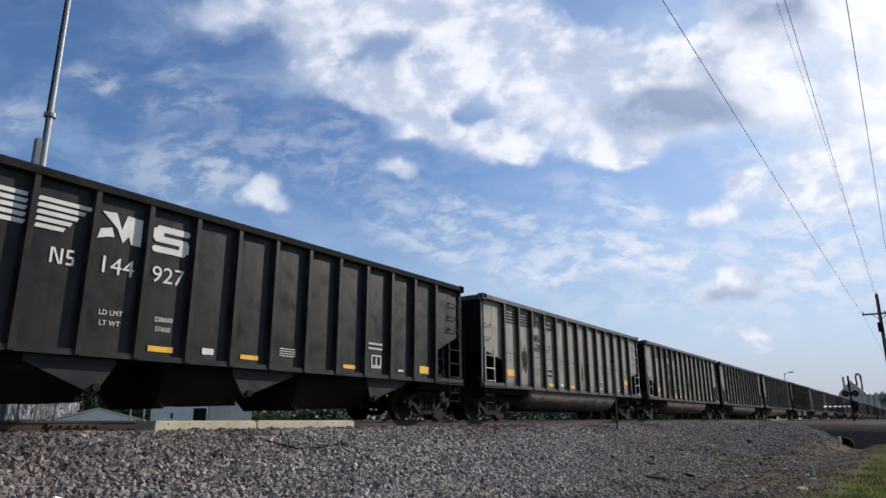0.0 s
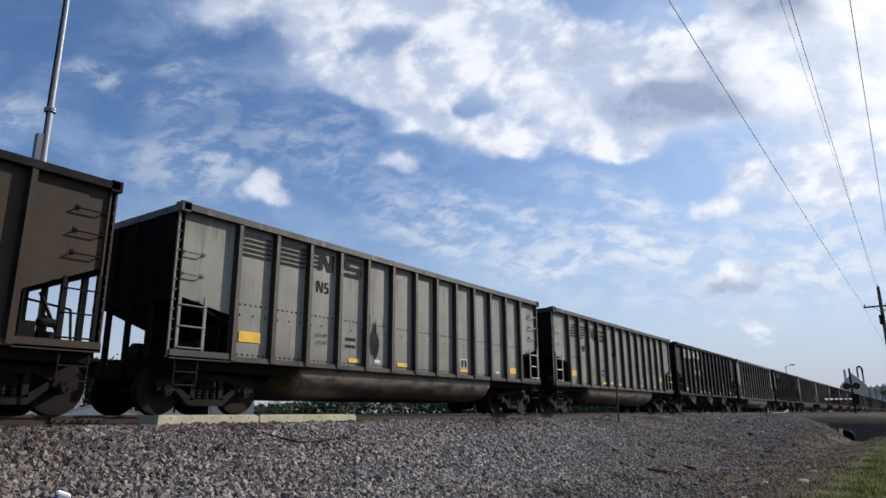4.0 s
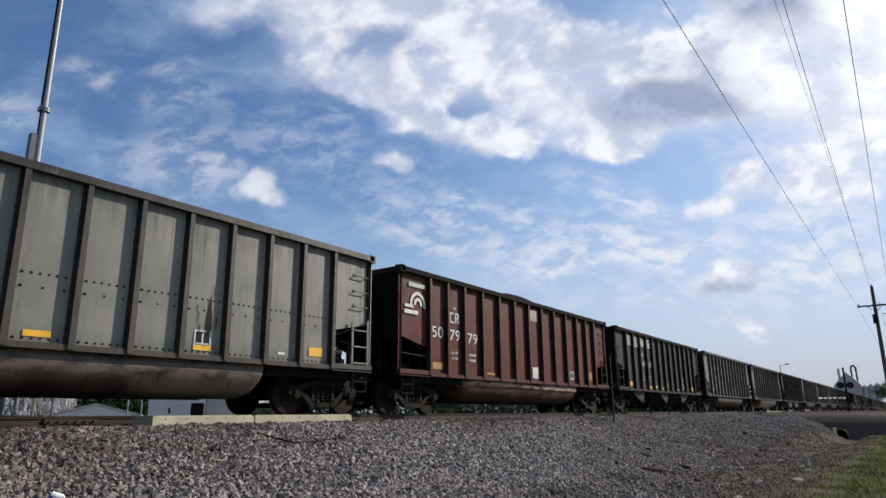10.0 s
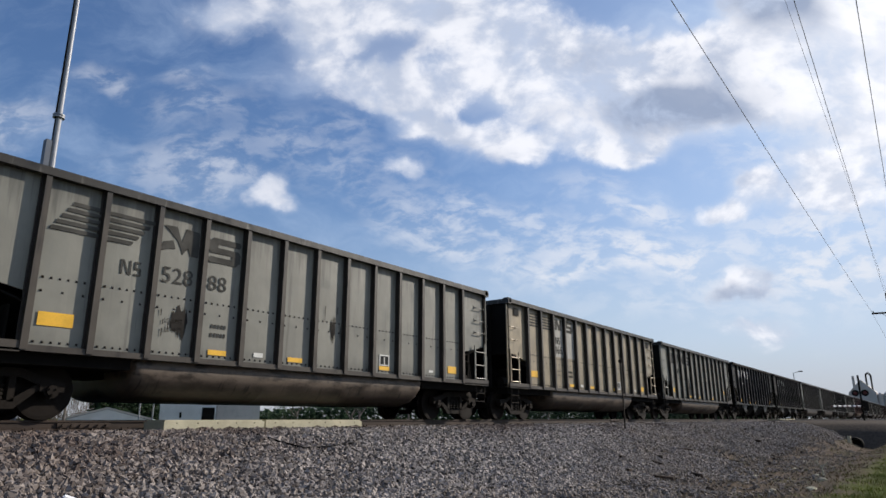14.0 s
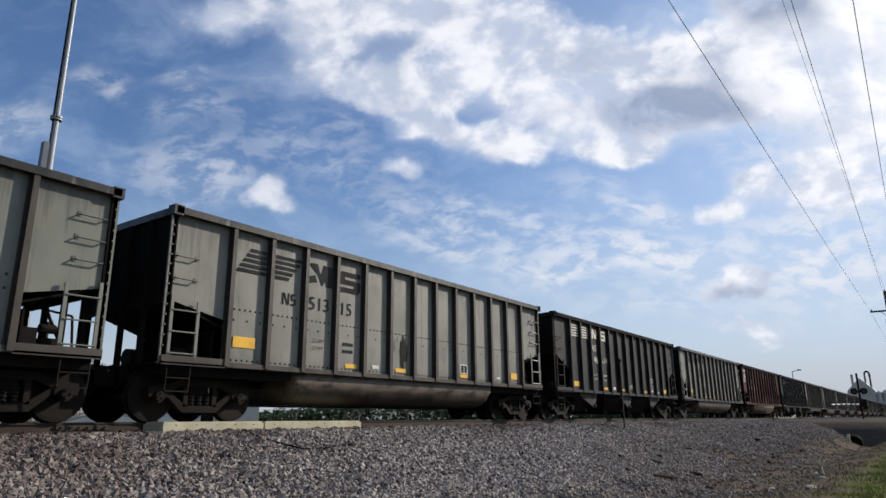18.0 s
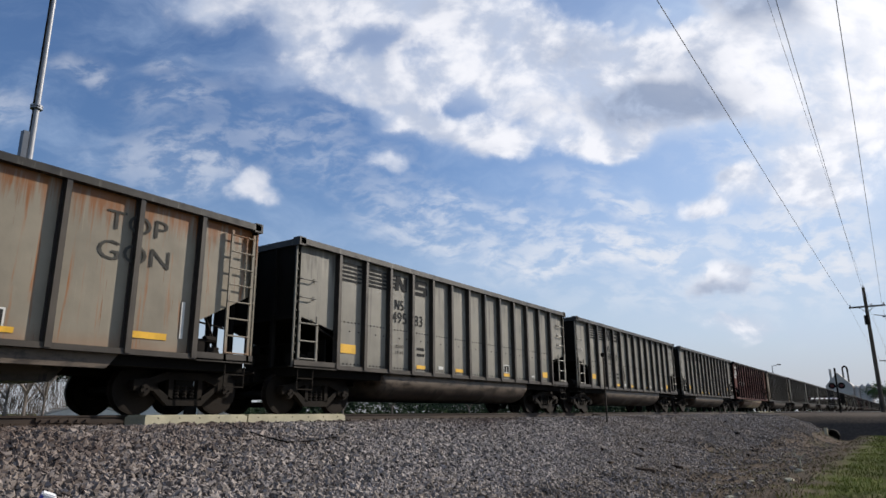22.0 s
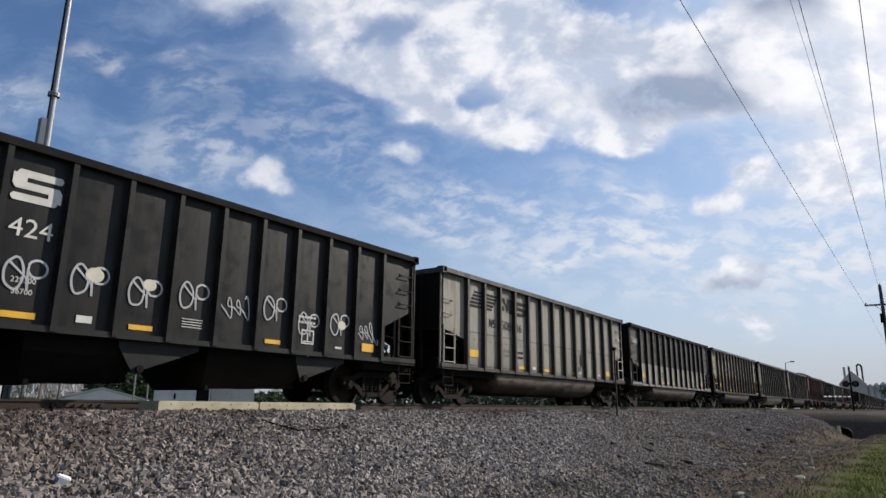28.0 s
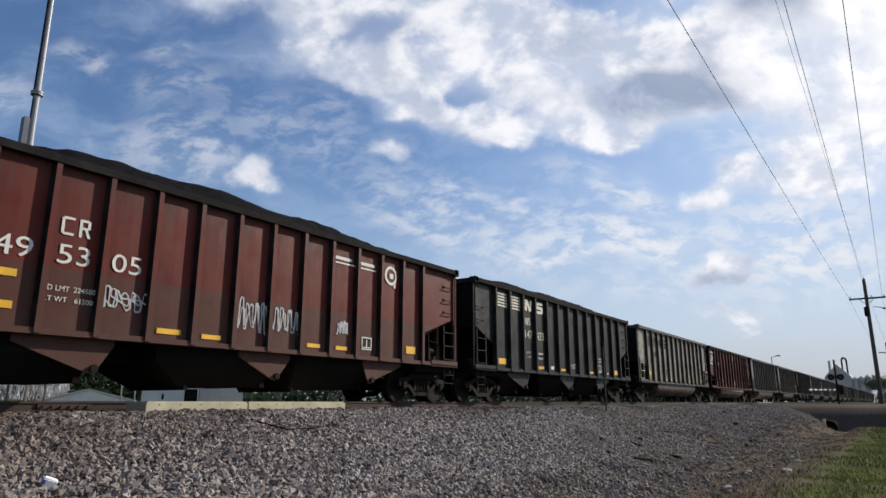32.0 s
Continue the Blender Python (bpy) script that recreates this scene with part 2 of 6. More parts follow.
def paint(name, colour, grime=(0.05, 0.045, 0.04), streak=0.5, rust=0.15, band=None, rough=0.42, gloss=0.3, metal=0.0):
    """Weathered wagon paint: run-down streaks, coal grime low and high, rust specks, maybe a second tone under the seam."""
    m, n, p = material(name)
    co = n.add("ShaderNodeTexCoord").outputs["Object"]
    info = n.add("ShaderNodeObjectInfo")
    shift = n.add("ShaderNodeCombineXYZ")
    n.put(n.math("MULTIPLY", info.outputs["Random"], 40.0), shift.inputs[0])
    at = n.vmath("ADD", co, shift.outputs[0])
    sep = n.add("ShaderNodeSeparateXYZ")
    n.put(co, sep.inputs[0])
    cloudy = n.noise(at, 0.9, 5, 0.6)
    base = n.mix(n.ramp(cloudy, 0.3, 0.7), rgb(colour, 0.86), rgb(colour, 1.1))
    base = n.mix(n.ramp(info.outputs["Random"], 0.0, 1.0, 0.0, 0.14), base, rgb(colour, 0.75))
    if band:
        edge = n.math("ADD", sep.outputs[2], n.math("MULTIPLY", n.math("SUBTRACT", n.noise(at, 5.0, 3), 0.5), 0.06))
        base = n.mix(n.ramp(edge, 2.16, 2.12), base, rgb(band))
    runs = n.noise(n.stretch(at, 5.0, 5.0, 0.28), 1.6, 5, 0.62, 0.3)
    runs2 = n.noise(n.stretch(at, 14.0, 14.0, 0.5), 1.4, 4, 0.6)
    worn = n.math("MULTIPLY", n.ramp(runs, 0.56, 0.74), streak)
    base = n.mix(worn, base, rgb(grime, 1.6))
    base = n.mix(n.math("MULTIPLY", n.ramp(runs2, 0.60, 0.78), streak * 0.5), base, rgb(colour, 1.35))
    rim = n.math("MULTIPLY", n.ramp(n.math("ADD", sep.outputs[2], n.math("MULTIPLY", runs, 2.2)), 4.3, 5.0), streak * 1.1, clamp=True)
    base = n.mix(rim, base, rgb(grime, 1.2))
    thin_run = n.noise(n.stretch(at, 30.0, 30.0, 0.7), 1.0, 3, 0.6)
    base = n.mix(n.math("MULTIPLY", n.ramp(thin_run, 0.66, 0.72), streak), base, rgb(grime, 1.0))
    low = n.math("MULTIPLY", n.ramp(n.math("ADD", sep.outputs[2], n.math("MULTIPLY", cloudy, 0.5)), 1.75, 1.2), 0.45)
    base = n.mix(low, base, rgb(grime, 1.7))
    spots = n.ramp(n.noise(at, 9.0, 6, 0.7), 0.66, 0.74)
    base = n.mix(n.math("MULTIPLY", spots, rust), base, (0.13, 0.05, 0.025, 1))
    n.put(base, p.inputs["Base Color"])
    n.put(n.ramp(n.noise(at, 2.2, 5, 0.65), 0.3, 0.7, rough - 0.1, rough + 0.2), p.inputs["Roughness"])
    p.inputs["Specular IOR Level"].default_value = gloss
    p.inputs["Metallic"].default_value = metal
    bump(n, p, n.noise(n.stretch(at, 1.0, 1.0, 0.7), 2.2, 4, 0.5), 0.30, 0.03)
    return m


GRIME = (0.030, 0.028, 0.026)
PAINT = {
    "grey": paint("grey_paint", (0.208, 0.203, 0.172), GRIME, 0.40, 0.06),
    "pale": paint("pale_grey_paint", (0.262, 0.245, 0.200), GRIME, 0.45, 0.08),
    "warm": paint("warm_grey_paint", (0.232, 0.217, 0.180), GRIME, 0.5, 0.10),
    "green": paint("green_grey_paint", (0.166, 0.170, 0.142), GRIME, 0.40, 0.05),
    "beige": paint("beige_aluminium", (0.275, 0.228, 0.155), (0.07, 0.052, 0.035), 0.55, 0.05, None, 0.40, 0.5, 0.30),
    "tan": paint("tan_stained_aluminium", (0.335, 0.285, 0.200), (0.06, 0.05, 0.035), 0.45, 0.04, (0.155, 0.105, 0.06), 0.40, 0.5, 0.30),
    "two_tone": paint("dark_over_light_paint", (0.0478, 0.0435, 0.0391), GRIME, 0.3, 0.05, (0.30, 0.285, 0.25)),
    "rusty": paint("rust_run_cream_paint", (0.235, 0.205, 0.155), (0.17, 0.066, 0.020), 1.0, 0.4),
    "black": paint("black_paint", (0.0174, 0.0174, 0.0174), (0.018, 0.02, 0.019), 0.35, 0.08, None, 0.40, 0.16),
    "black2": paint("faded_black_paint", (0.0261, 0.0252, 0.0235), (0.025, 0.023, 0.02), 0.4, 0.12, None, 0.5, 0.16),
    "brown": paint("brown_grimed_paint", (0.0435, 0.0296, 0.0200), (0.03, 0.025, 0.02), 0.5, 0.2, None, 0.5, 0.16),
    "red": paint("oxide_red_paint", (0.092, 0.017, 0.010), (0.045, 0.022, 0.017), 0.5, 0.1, None, 0.5, 0.16),
    "maroon": paint("maroon_paint", (0.112, 0.019, 0.013), (0.05, 0.03, 0.024), 0.45, 0.1, (0.078, 0.030, 0.022), 0.48, 0.16),
}
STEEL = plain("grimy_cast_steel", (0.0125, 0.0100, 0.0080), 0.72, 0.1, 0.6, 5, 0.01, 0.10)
DARK = plain("coal_dust_underframe_end_shade", (0.010, 0.009, 0.008), 0.9, 0.0, 0.3, 4, 0.01)
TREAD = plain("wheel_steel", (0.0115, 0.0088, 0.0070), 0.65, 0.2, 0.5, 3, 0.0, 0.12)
BARE = plain("galvanised_steel", (0.24, 0.25, 0.27), 0.5, 0.3, 0.15, 4)
YELLOW = plain("yellow_reflector", (0.72, 0.40, 0.03), 0.5, 0.0, 0.15, 9)
WHITE = plain("white_stencil", (0.62, 0.61, 0.57), 0.6, 0.0, 0.12, 8)
CREAM = plain("cream_lettering", (0.60, 0.57, 0.47), 0.6, 0.0, 0.15, 8)
INK = plain("dark_lettering", (0.040, 0.040, 0.040), 0.9, 0.0, 0.3, 8)
FAINT = plain("faded_dark_lettering", (0.075, 0.072, 0.065), 0.9, 0.0, 0.3, 8)
RED_INK = plain("worn_pale_patch", (0.33, 0.25, 0.20), 0.6, 0.0, 0.3, 8)
SPRAY = plain("silver_spray_paint", (0.46, 0.47, 0.48), 0.8, 0.0, 0.2, 8)
COAL = plain("coal", (0.008, 0.008, 0.009), 0.9, 0.0, 0.4, 8, 0.06)
RAIL = plain("rail_steel_rusty_web", (0.040, 0.027, 0.020), 0.6, 0.3, 0.3, 3)
TIE = plain("creosoted_timber", (0.055, 0.040, 0.030), 0.85, 0.0, 0.35, 6, 0.02)
CONCRETE = plain("cream_concrete", (0.46, 0.42, 0.30), 0.85, 0.0, 0.14, 7, 0.01)
ASPHALT = plain("worn_asphalt", (0.10, 0.10, 0.10), 0.9, 0.0, 0.2, 3, 0.01)
POLE_WOOD = plain("weathered_pole_wood", (0.10, 0.080, 0.062), 0.9, 0.0, 0.3, 3, 0.01)
WIRE = plain("wire", (0.22, 0.22, 0.24), 0.95, 0.0, 0.1, 3, 0.0, 0.0)
SIDING = plain("white_siding", (0.62, 0.61, 0.59), 0.7, 0.0, 0.1, 3)
ROOFING = plain("blue_grey_shingles", (0.20, 0.235, 0.24), 0.8, 0.0, 0.2, 8, 0.01)
ELEVATOR = plain("pale_elevator_metal", (0.50, 0.45, 0.41), 0.7, 0.0, 0.12, 0.6)
LEAF = plain("leaf_green", (0.060, 0.095, 0.035), 0.75, 0.0, 0.4, 3)
LEAF_DARK = plain("dark_leaf_green", (0.024, 0.042, 0.020), 0.75, 0.0, 0.4, 3)
TWIG = plain("bare_twigs", (0.15, 0.13, 0.115), 0.9, 0.0, 0.25, 4)
DIRT = plain("damp_soil", (0.070, 0.055, 0.043), 0.95, 0.0, 0.25, 26, 0.01)
RED_LAMP = plain("dark_red_lens", (0.08, 0.008, 0.008), 0.25, 0.0, 0.1, 3)


def stone_material():
    m, n, p = material("ballast_stone")
    geo = n.add("ShaderNodeNewGeometry")
    co = n.add("ShaderNodeTexCoord").outputs["Object"]
    r = geo.outputs["Random Per Island"]
    c = n.mix(n.ramp(r, 0.0, 1.0, smooth=False), (0.045, 0.038, 0.034, 1), (0.50, 0.435, 0.385, 1))
    rusty = n.ramp(n.noise(co, 0.35, 4, 0.6), 0.44, 0.62)
    near_rail = n.add("ShaderNodeSeparateXYZ")
    n.put(co, near_rail.inputs[0])
    rusty = n.math("MULTIPLY", rusty, n.ramp(near_rail.outputs[1], -3.9, -2.2))
    # brake dust and rust lie thicker before the private crossing
    dusty = n.math("MULTIPLY", n.ramp(near_rail.outputs[0], 12.0, 4.0), n.ramp(near_rail.outputs[1], -6.6, -2.6))
    rusty = n.math("MAXIMUM", rusty, n.math("MULTIPLY", dusty, n.ramp(n.noise(co, 1.1, 5, 0.65), 0.30, 0.60, 0.45, 1.0)))
    c = n.mix(n.math("MULTIPLY", rusty, 0.78), c, (0.095, 0.060, 0.045, 1))
    # mud on the stones towards the ditch
    yb = n.math("SUBTRACT", near_rail.outputs[1], n.math("MULTIPLY", n.ramp(near_rail.outputs[0], 12, 28), 3.4))
    muddy = n.math("MULTIPLY", n.ramp(yb, -5.2, -7.6), n.ramp(n.noise(co, 0.9, 6, 0.65), 0.35, 0.62, 0.25, 1.0))
    c = n.mix(n.math("MULTIPLY", muddy, 0.80), c, (0.255, 0.205, 0.160, 1))
    c = n.mix(n.math("MULTIPLY", n.noise(co, 30, 4), 0.35), c, (0.10, 0.10, 0.10, 1))
    n.put(c, p.inputs["Base Color"])
    p.inputs["Roughness"].default_value = 0.9
    p.inputs["Specular IOR Level"].default_value = 0.08
    return m


def ground_material():
    """Ballast by the track, brown soil in the ditch, spring grass beyond, fields far off."""
    m, n, p = material("trackside_ground")
    co = n.add("ShaderNodeTexCoord").outputs["Object"]
    sep = n.add("ShaderNodeSeparateXYZ")
    n.put(co, sep.inputs[0])
    x, y = sep.outputs[0], sep.outputs[1]
    vor = n.add("ShaderNodeTexVoronoi")
    n.put(co, vor.inputs["Vector"])
    vor.inputs["Scale"].default_value = 17.0
    vc = n.add("ShaderNodeSeparateColor")
    n.put(vor.outputs["Color"], vc.inputs[0])
    # stone tones kept dark to paint in the shade between the loose stones
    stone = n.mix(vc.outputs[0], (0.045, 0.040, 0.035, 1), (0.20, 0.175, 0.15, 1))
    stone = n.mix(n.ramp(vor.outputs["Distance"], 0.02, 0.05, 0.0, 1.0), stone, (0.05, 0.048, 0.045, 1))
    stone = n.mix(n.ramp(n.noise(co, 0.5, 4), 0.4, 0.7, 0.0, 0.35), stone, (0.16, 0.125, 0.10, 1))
    wav = n.math("MULTIPLY", n.math("SUBTRACT", n.noise(co, 0.9, 8, 0.72), 0.5), 4.5)
    soil = n.mix(n.noise(co, 1.6, 6, 0.65), (0.040, 0.030, 0.022, 1), (0.17, 0.125, 0.09, 1))
    soil = n.mix(n.ramp(n.noise(co, 14, 5, 0.7), 0.48, 0.66), soil, (0.21, 0.16, 0.12, 1))
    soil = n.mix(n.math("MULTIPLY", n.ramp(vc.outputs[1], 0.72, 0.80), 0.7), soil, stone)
    soil = n.mix(n.math("MULTIPLY", n.ramp(n.noise(co, 0.8, 6, 0.7), 0.52, 0.66), 0.55), soil, (0.065, 0.068, 0.022, 1))
    grass = n.mix(n.noise(co, 2.2, 6, 0.7), (0.032, 0.040, 0.012, 1), (0.120, 0.135, 0.030, 1))
    grass = n.mix(n.ramp(n.noise(co, 0.7, 6, 0.7), 0.50, 0.64), grass, (0.10, 0.080, 0.045, 1))
    yy = n.math("ADD", y, wav)
    # the soil climbs the bank further along
    yb = n.math("SUBTRACT", yy, n.math("MULTIPLY", n.math("MULTIPLY", n.ramp(x, 12, 25), n.ramp(x, 43, 29)), 2.6))
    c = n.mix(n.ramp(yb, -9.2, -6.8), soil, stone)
    yg = n.math("ADD", y, n.math("MULTIPLY", wav, 0.5))
    c = n.mix(n.ramp(yg, -10.5, -11.4), c, grass)
    far_side = n.ramp(y, 4.5, 6.5)
    c = n.mix(far_side, c, grass)
    n.put(c, p.inputs["Base Color"])
    p.inputs["Roughness"].default_value = 0.95
    p.inputs["Specular IOR Level"].default_value = 0.03
    h = n.math("ADD", n.math("MULTIPLY", n.ramp(vor.outputs["Distance"], 0.0, 0.06, 1.0, 0.0), 0.8), n.noise(co, 6, 6, 0.65))
    bump(n, p, h, 0.9, 0.04)
    return m


# ---------------- mesh helpers ----------------
def box(bm, x0, x1, y0, y1, z0, z1):
    v = [bm.verts.new((x, y, z)) for z in (z0, z1) for y in (y0, y1) for x in (x0, x1)]
    for f in ((0, 2, 3, 1), (4, 5, 7, 6), (0, 1, 5, 4), (2, 6, 7, 3), (0, 4, 6, 2), (1, 3, 7, 5)):
        bm.faces.new([v[i] for i in f])


def prism(bm, outline, y0, y1):
    """An outline in x, z drawn out from y0 to y1."""
    a = [bm.verts.new((x, y0, z)) for x, z in outline]
    b = [bm.verts.new((x, y1, z)) for x, z in outline]
    bm.faces.new(a)
    bm.faces.new(b[::-1])
    k = len(a)
    for i in range(k):
        bm.faces.new((a[i], b[i], b[(i + 1) % k], a[(i + 1) % k]))


def rod(bm, p0, p1, r, sides=6, r1=None):
    p0, p1 = Vector(p0), Vector(p1)
    q = (p1 - p0).to_track_quat("Z", "Y")
    r1 = r if r1 is None else r1
    rings = []
    for p, rad in ((p0, r), (p1, r1)):
        rings.append([bm.verts.new(p + q @ Vector((rad * math.cos(2 * math.pi * i / sides), rad * math.sin(2 * math.pi * i / sides), 0))) for i in range(sides)])
    a, b = rings
    bm.faces.new(a[::-1])
    bm.faces.new(b)
    for i in range(sides):
        bm.faces.new((a[i], a[(i + 1) % sides], b[(i + 1) % sides], b[i]))


def turned(bm, profile, sides=24, centre=(0, 0, 0)):
    """A profile of (y, radius) turned round the axle."""
    rings = []
    for y, r in profile:
        rings.append([bm.verts.new((centre[0] + r * math.cos(2 * math.pi * i / sides), centre[1] + y, centre[2] + r * math.sin(2 * math.pi * i / sides))) for i in range(sides)])
    for a, b in zip(rings, rings[1:]):
        for i in range(sides):
            bm.faces.new((a[i], a[(i + 1) % sides], b[(i + 1) % sides], b[i]))
    bm.faces.new(rings[0])
    bm.faces.new(rings[-1][::-1])


def finish(bm, name, soft=False):
    bmesh.ops.recalc_face_normals(bm, faces=bm.faces)
    me = bpy.data.meshes.new(name)
    bm.to_mesh(me)
    bm.free()
    for _ in range(1 + max((f.material_index for f in me.polygons), default=0)):
        me.materials.append(None)
    if soft:
        me.shade_smooth()
    return me


STORE = {}


def shape(key, draw, soft=False):
    """A mesh drawn once and shared by all that look alike."""
    if key not in STORE:
        bm = bmesh.new()
        draw(bm)
        STORE[key] = finish(bm, key, soft)
    return STORE[key]


def dress(ob, mat):
    """One material, or a tuple with one for each slot."""
    for slot, m in zip(ob.material_slots, mat if isinstance(mat, tuple) else (mat,) * len(ob.material_slots)):
        slot.link = "OBJECT"
        slot.material = m
    return ob


def part(name, me, mat, parent, label="", at=None):
    """Links a mesh as one part under a thing or a part."""
    if isinstance(me, bmesh.types.BMesh):
        me = finish(me, name)
    ob = dress(new(name, me), mat)
    ob.parent = parent
    if at is not None:
        ob.matrix_basis = at
    if label:
        tagged(ob, label)
    return ob


def thing(name, me, mat, at, label, category, group="", kind=""):
    if isinstance(me, bmesh.types.BMesh):
        me = finish(me, name)
    ob = new(name, me)
    if me is not None:
        dress(ob, mat)
    ob.matrix_basis = at
    return tagged(ob, label, category, group, kind)


def text_mesh(words):
    key = "words " + words
    if key not in STORE:
        cu = bpy.data.curves.new(key, "FONT")
        cu.body, cu.size, cu.align_x, cu.resolution_u = words, 1.0, "CENTER", 3
        tmp = bpy.data.objects.new(key, cu)
        me = bpy.data.meshes.new_from_object(tmp)
        bpy.data.objects.remove(tmp)
        me.materials.clear()
        me.materials.append(None)
        STORE[key] = me
    return STORE[key]

# ---------------- the ground and the track ----------------
def profile(x, y):
    """Height of the land across the track."""
    # a gravel apron widens the bank towards the paved road
    k = min(1.0, max(0.0, (x - 29) / 14))
    out = 3.5 * k * k * (3 - 2 * k) * min(1.0, max(0.0, (y + 10.4) / 2.6))
    if -10.4 < y < -2.0:
        y = min(y + out, -2.0)
    knots = ((-400, -1.6), (-30, -1.5), (-14, -1.45), (-10.6, -1.42), (-9.2, -1.72), (-7.4, -1.62), (-5.2, -1.05), (-3.0, -0.36), (-2.3, -0.26), (-1.6, -0.225),
             (2.3, -0.20), (3.2, -0.36), (6.0, -1.1), (14, -1.3), (48, -1.1), (85, 0.4), (400, 1.5))
    for (a, za), (b, zb) in zip(knots, knots[1:]):
        if a <= y <= b:
            return za + (zb - za) * (y - a) / (b - a)
    return -1.6 if y < 0 else 1.5


def land(x, y):
    """Height of the ground with its unevenness."""
    z = profile(x, y)
    if 2.6 < abs(y) < 300 and -50 < x < 400:
        k = 0.13 if -10.5 < y < -5 else 0.06
        z += k * noise.noise(Vector((x * 0.6, y * 0.6, 0))) + 0.3 * k * noise.noise(Vector((x * 1.7, y * 1.7, 3)))
    return z


def build_ground():
    xs = [-3000, -1200, -500, -200, -80, -30, -12] + [-6 + 0.5 * i for i in range(133)] + [62, 65, 70, 80, 100, 140, 220, 400, 800, 1600, 4000]
    ys = [-3000, -1000, -400, -150, -60, -30, -20, -16] + [-14 + 0.4 * i for i in range(52)] + [7.5, 9, 12, 18, 30, 60, 120, 250, 500, 1200, 3500]
    verts = []
    for x in xs:
        for y in ys:
            z = land(x, y)
            verts.append((x, y, z))
    k = len(ys)
    faces = [(i * k + j, (i + 1) * k + j, (i + 1) * k + j + 1, i * k + j + 1) for i in range(len(xs) - 1) for j in range(k - 1)]
    me = bpy.data.meshes.new("ground")
    me.from_pydata(verts, [], faces)
    me.materials.append(ground_material())
    me.shade_smooth()
    tagged(new("ground", me), "ballast bank, brown ditch soil and spring grass beside the track", "ground", kind="structure")


def stones(name, count, xr, yr, size, seed, label):
    """Loose broken stone, every piece a closed lump."""
    rng = np.random.default_rng(seed)
    base = np.array([(1, 0, 0), (-1, 0, 0), (0, 1, 0), (0, -1, 0), (0, 0, 1), (0, 0, -1)], float)
    tri = np.array([(0, 2, 4), (2, 1, 4), (1, 3, 4), (3, 0, 4), (2, 0, 5), (1, 2, 5), (3, 1, 5), (0, 3, 5)])
    x = rng.uniform(*xr, count)
    y = rng.uniform(*yr, count)
    # thins out towards the foot of the bank, sooner further along
    foot = np.interp(x, (12, 18, 26, 34, 42), (-8.8, -8.0, -6.2, -6.8, -8.0)) + np.array([1.3 * noise.noise(Vector((a * 0.35, 0, 7))) for a in x])
    keep = rng.random(count) < np.clip((y - foot) / 2.0 + 0.45, 0.10, 1.0)
    x, y = x[keep], y[keep]
    count = len(x)
    z = np.array([land(a, b) for a, b in zip(x, y)])
    s = size * rng.uniform(0.6, 1.45, count)
    v = base[None] * rng.uniform(0.6, 1.25, (count, 6, 1)) * s[:, None, None] * rng.uniform(0.6, 1.2, (count, 1, 3))
    q = rng.normal(size=(count, 4))
    q /= np.linalg.norm(q, axis=1)[:, None]
    w, a, b, c = q.T
    rot = np.stack([1 - 2 * (b * b + c * c), 2 * (a * b - c * w), 2 * (a * c + b * w), 2 * (a * b + c * w), 1 - 2 * (a * a + c * c), 2 * (b * c - a * w),
                    2 * (a * c - b * w), 2 * (b * c + a * w), 1 - 2 * (a * a + b * b)], 1).reshape(-1, 3, 3)
    v = np.einsum("nij,nkj->nki", rot, v)
    v += np.stack([x, y, z + s * 0.5], 1)[:, None]
    f = (tri[None] + 6 * np.arange(count)[:, None, None]).reshape(-1, 3)
    me = bpy.data.meshes.new(name)
    me.from_pydata(v.reshape(-1, 3).tolist(), [], f.tolist())
    me.materials.append(STONE)
    tagged(new(name, me), label, "gravel", kind="stuff")


STONE = stone_material()
build_ground()
stones("ballast", 70000, (1.0, 21.0), (-6.6, -1.60), 0.046, 1, "loose grey crushed-stone ballast on the bank")
stones("ballast", 52000, (21.0, 47.0), (-8.4, -1.2), 0.050, 2, "loose grey crushed-stone ballast further along the bank")
stones("ballast", 30000, (6.0, 40.0), (-10.0, -6.6), 0.042, 3, "scattered stones at the foot of the bank")


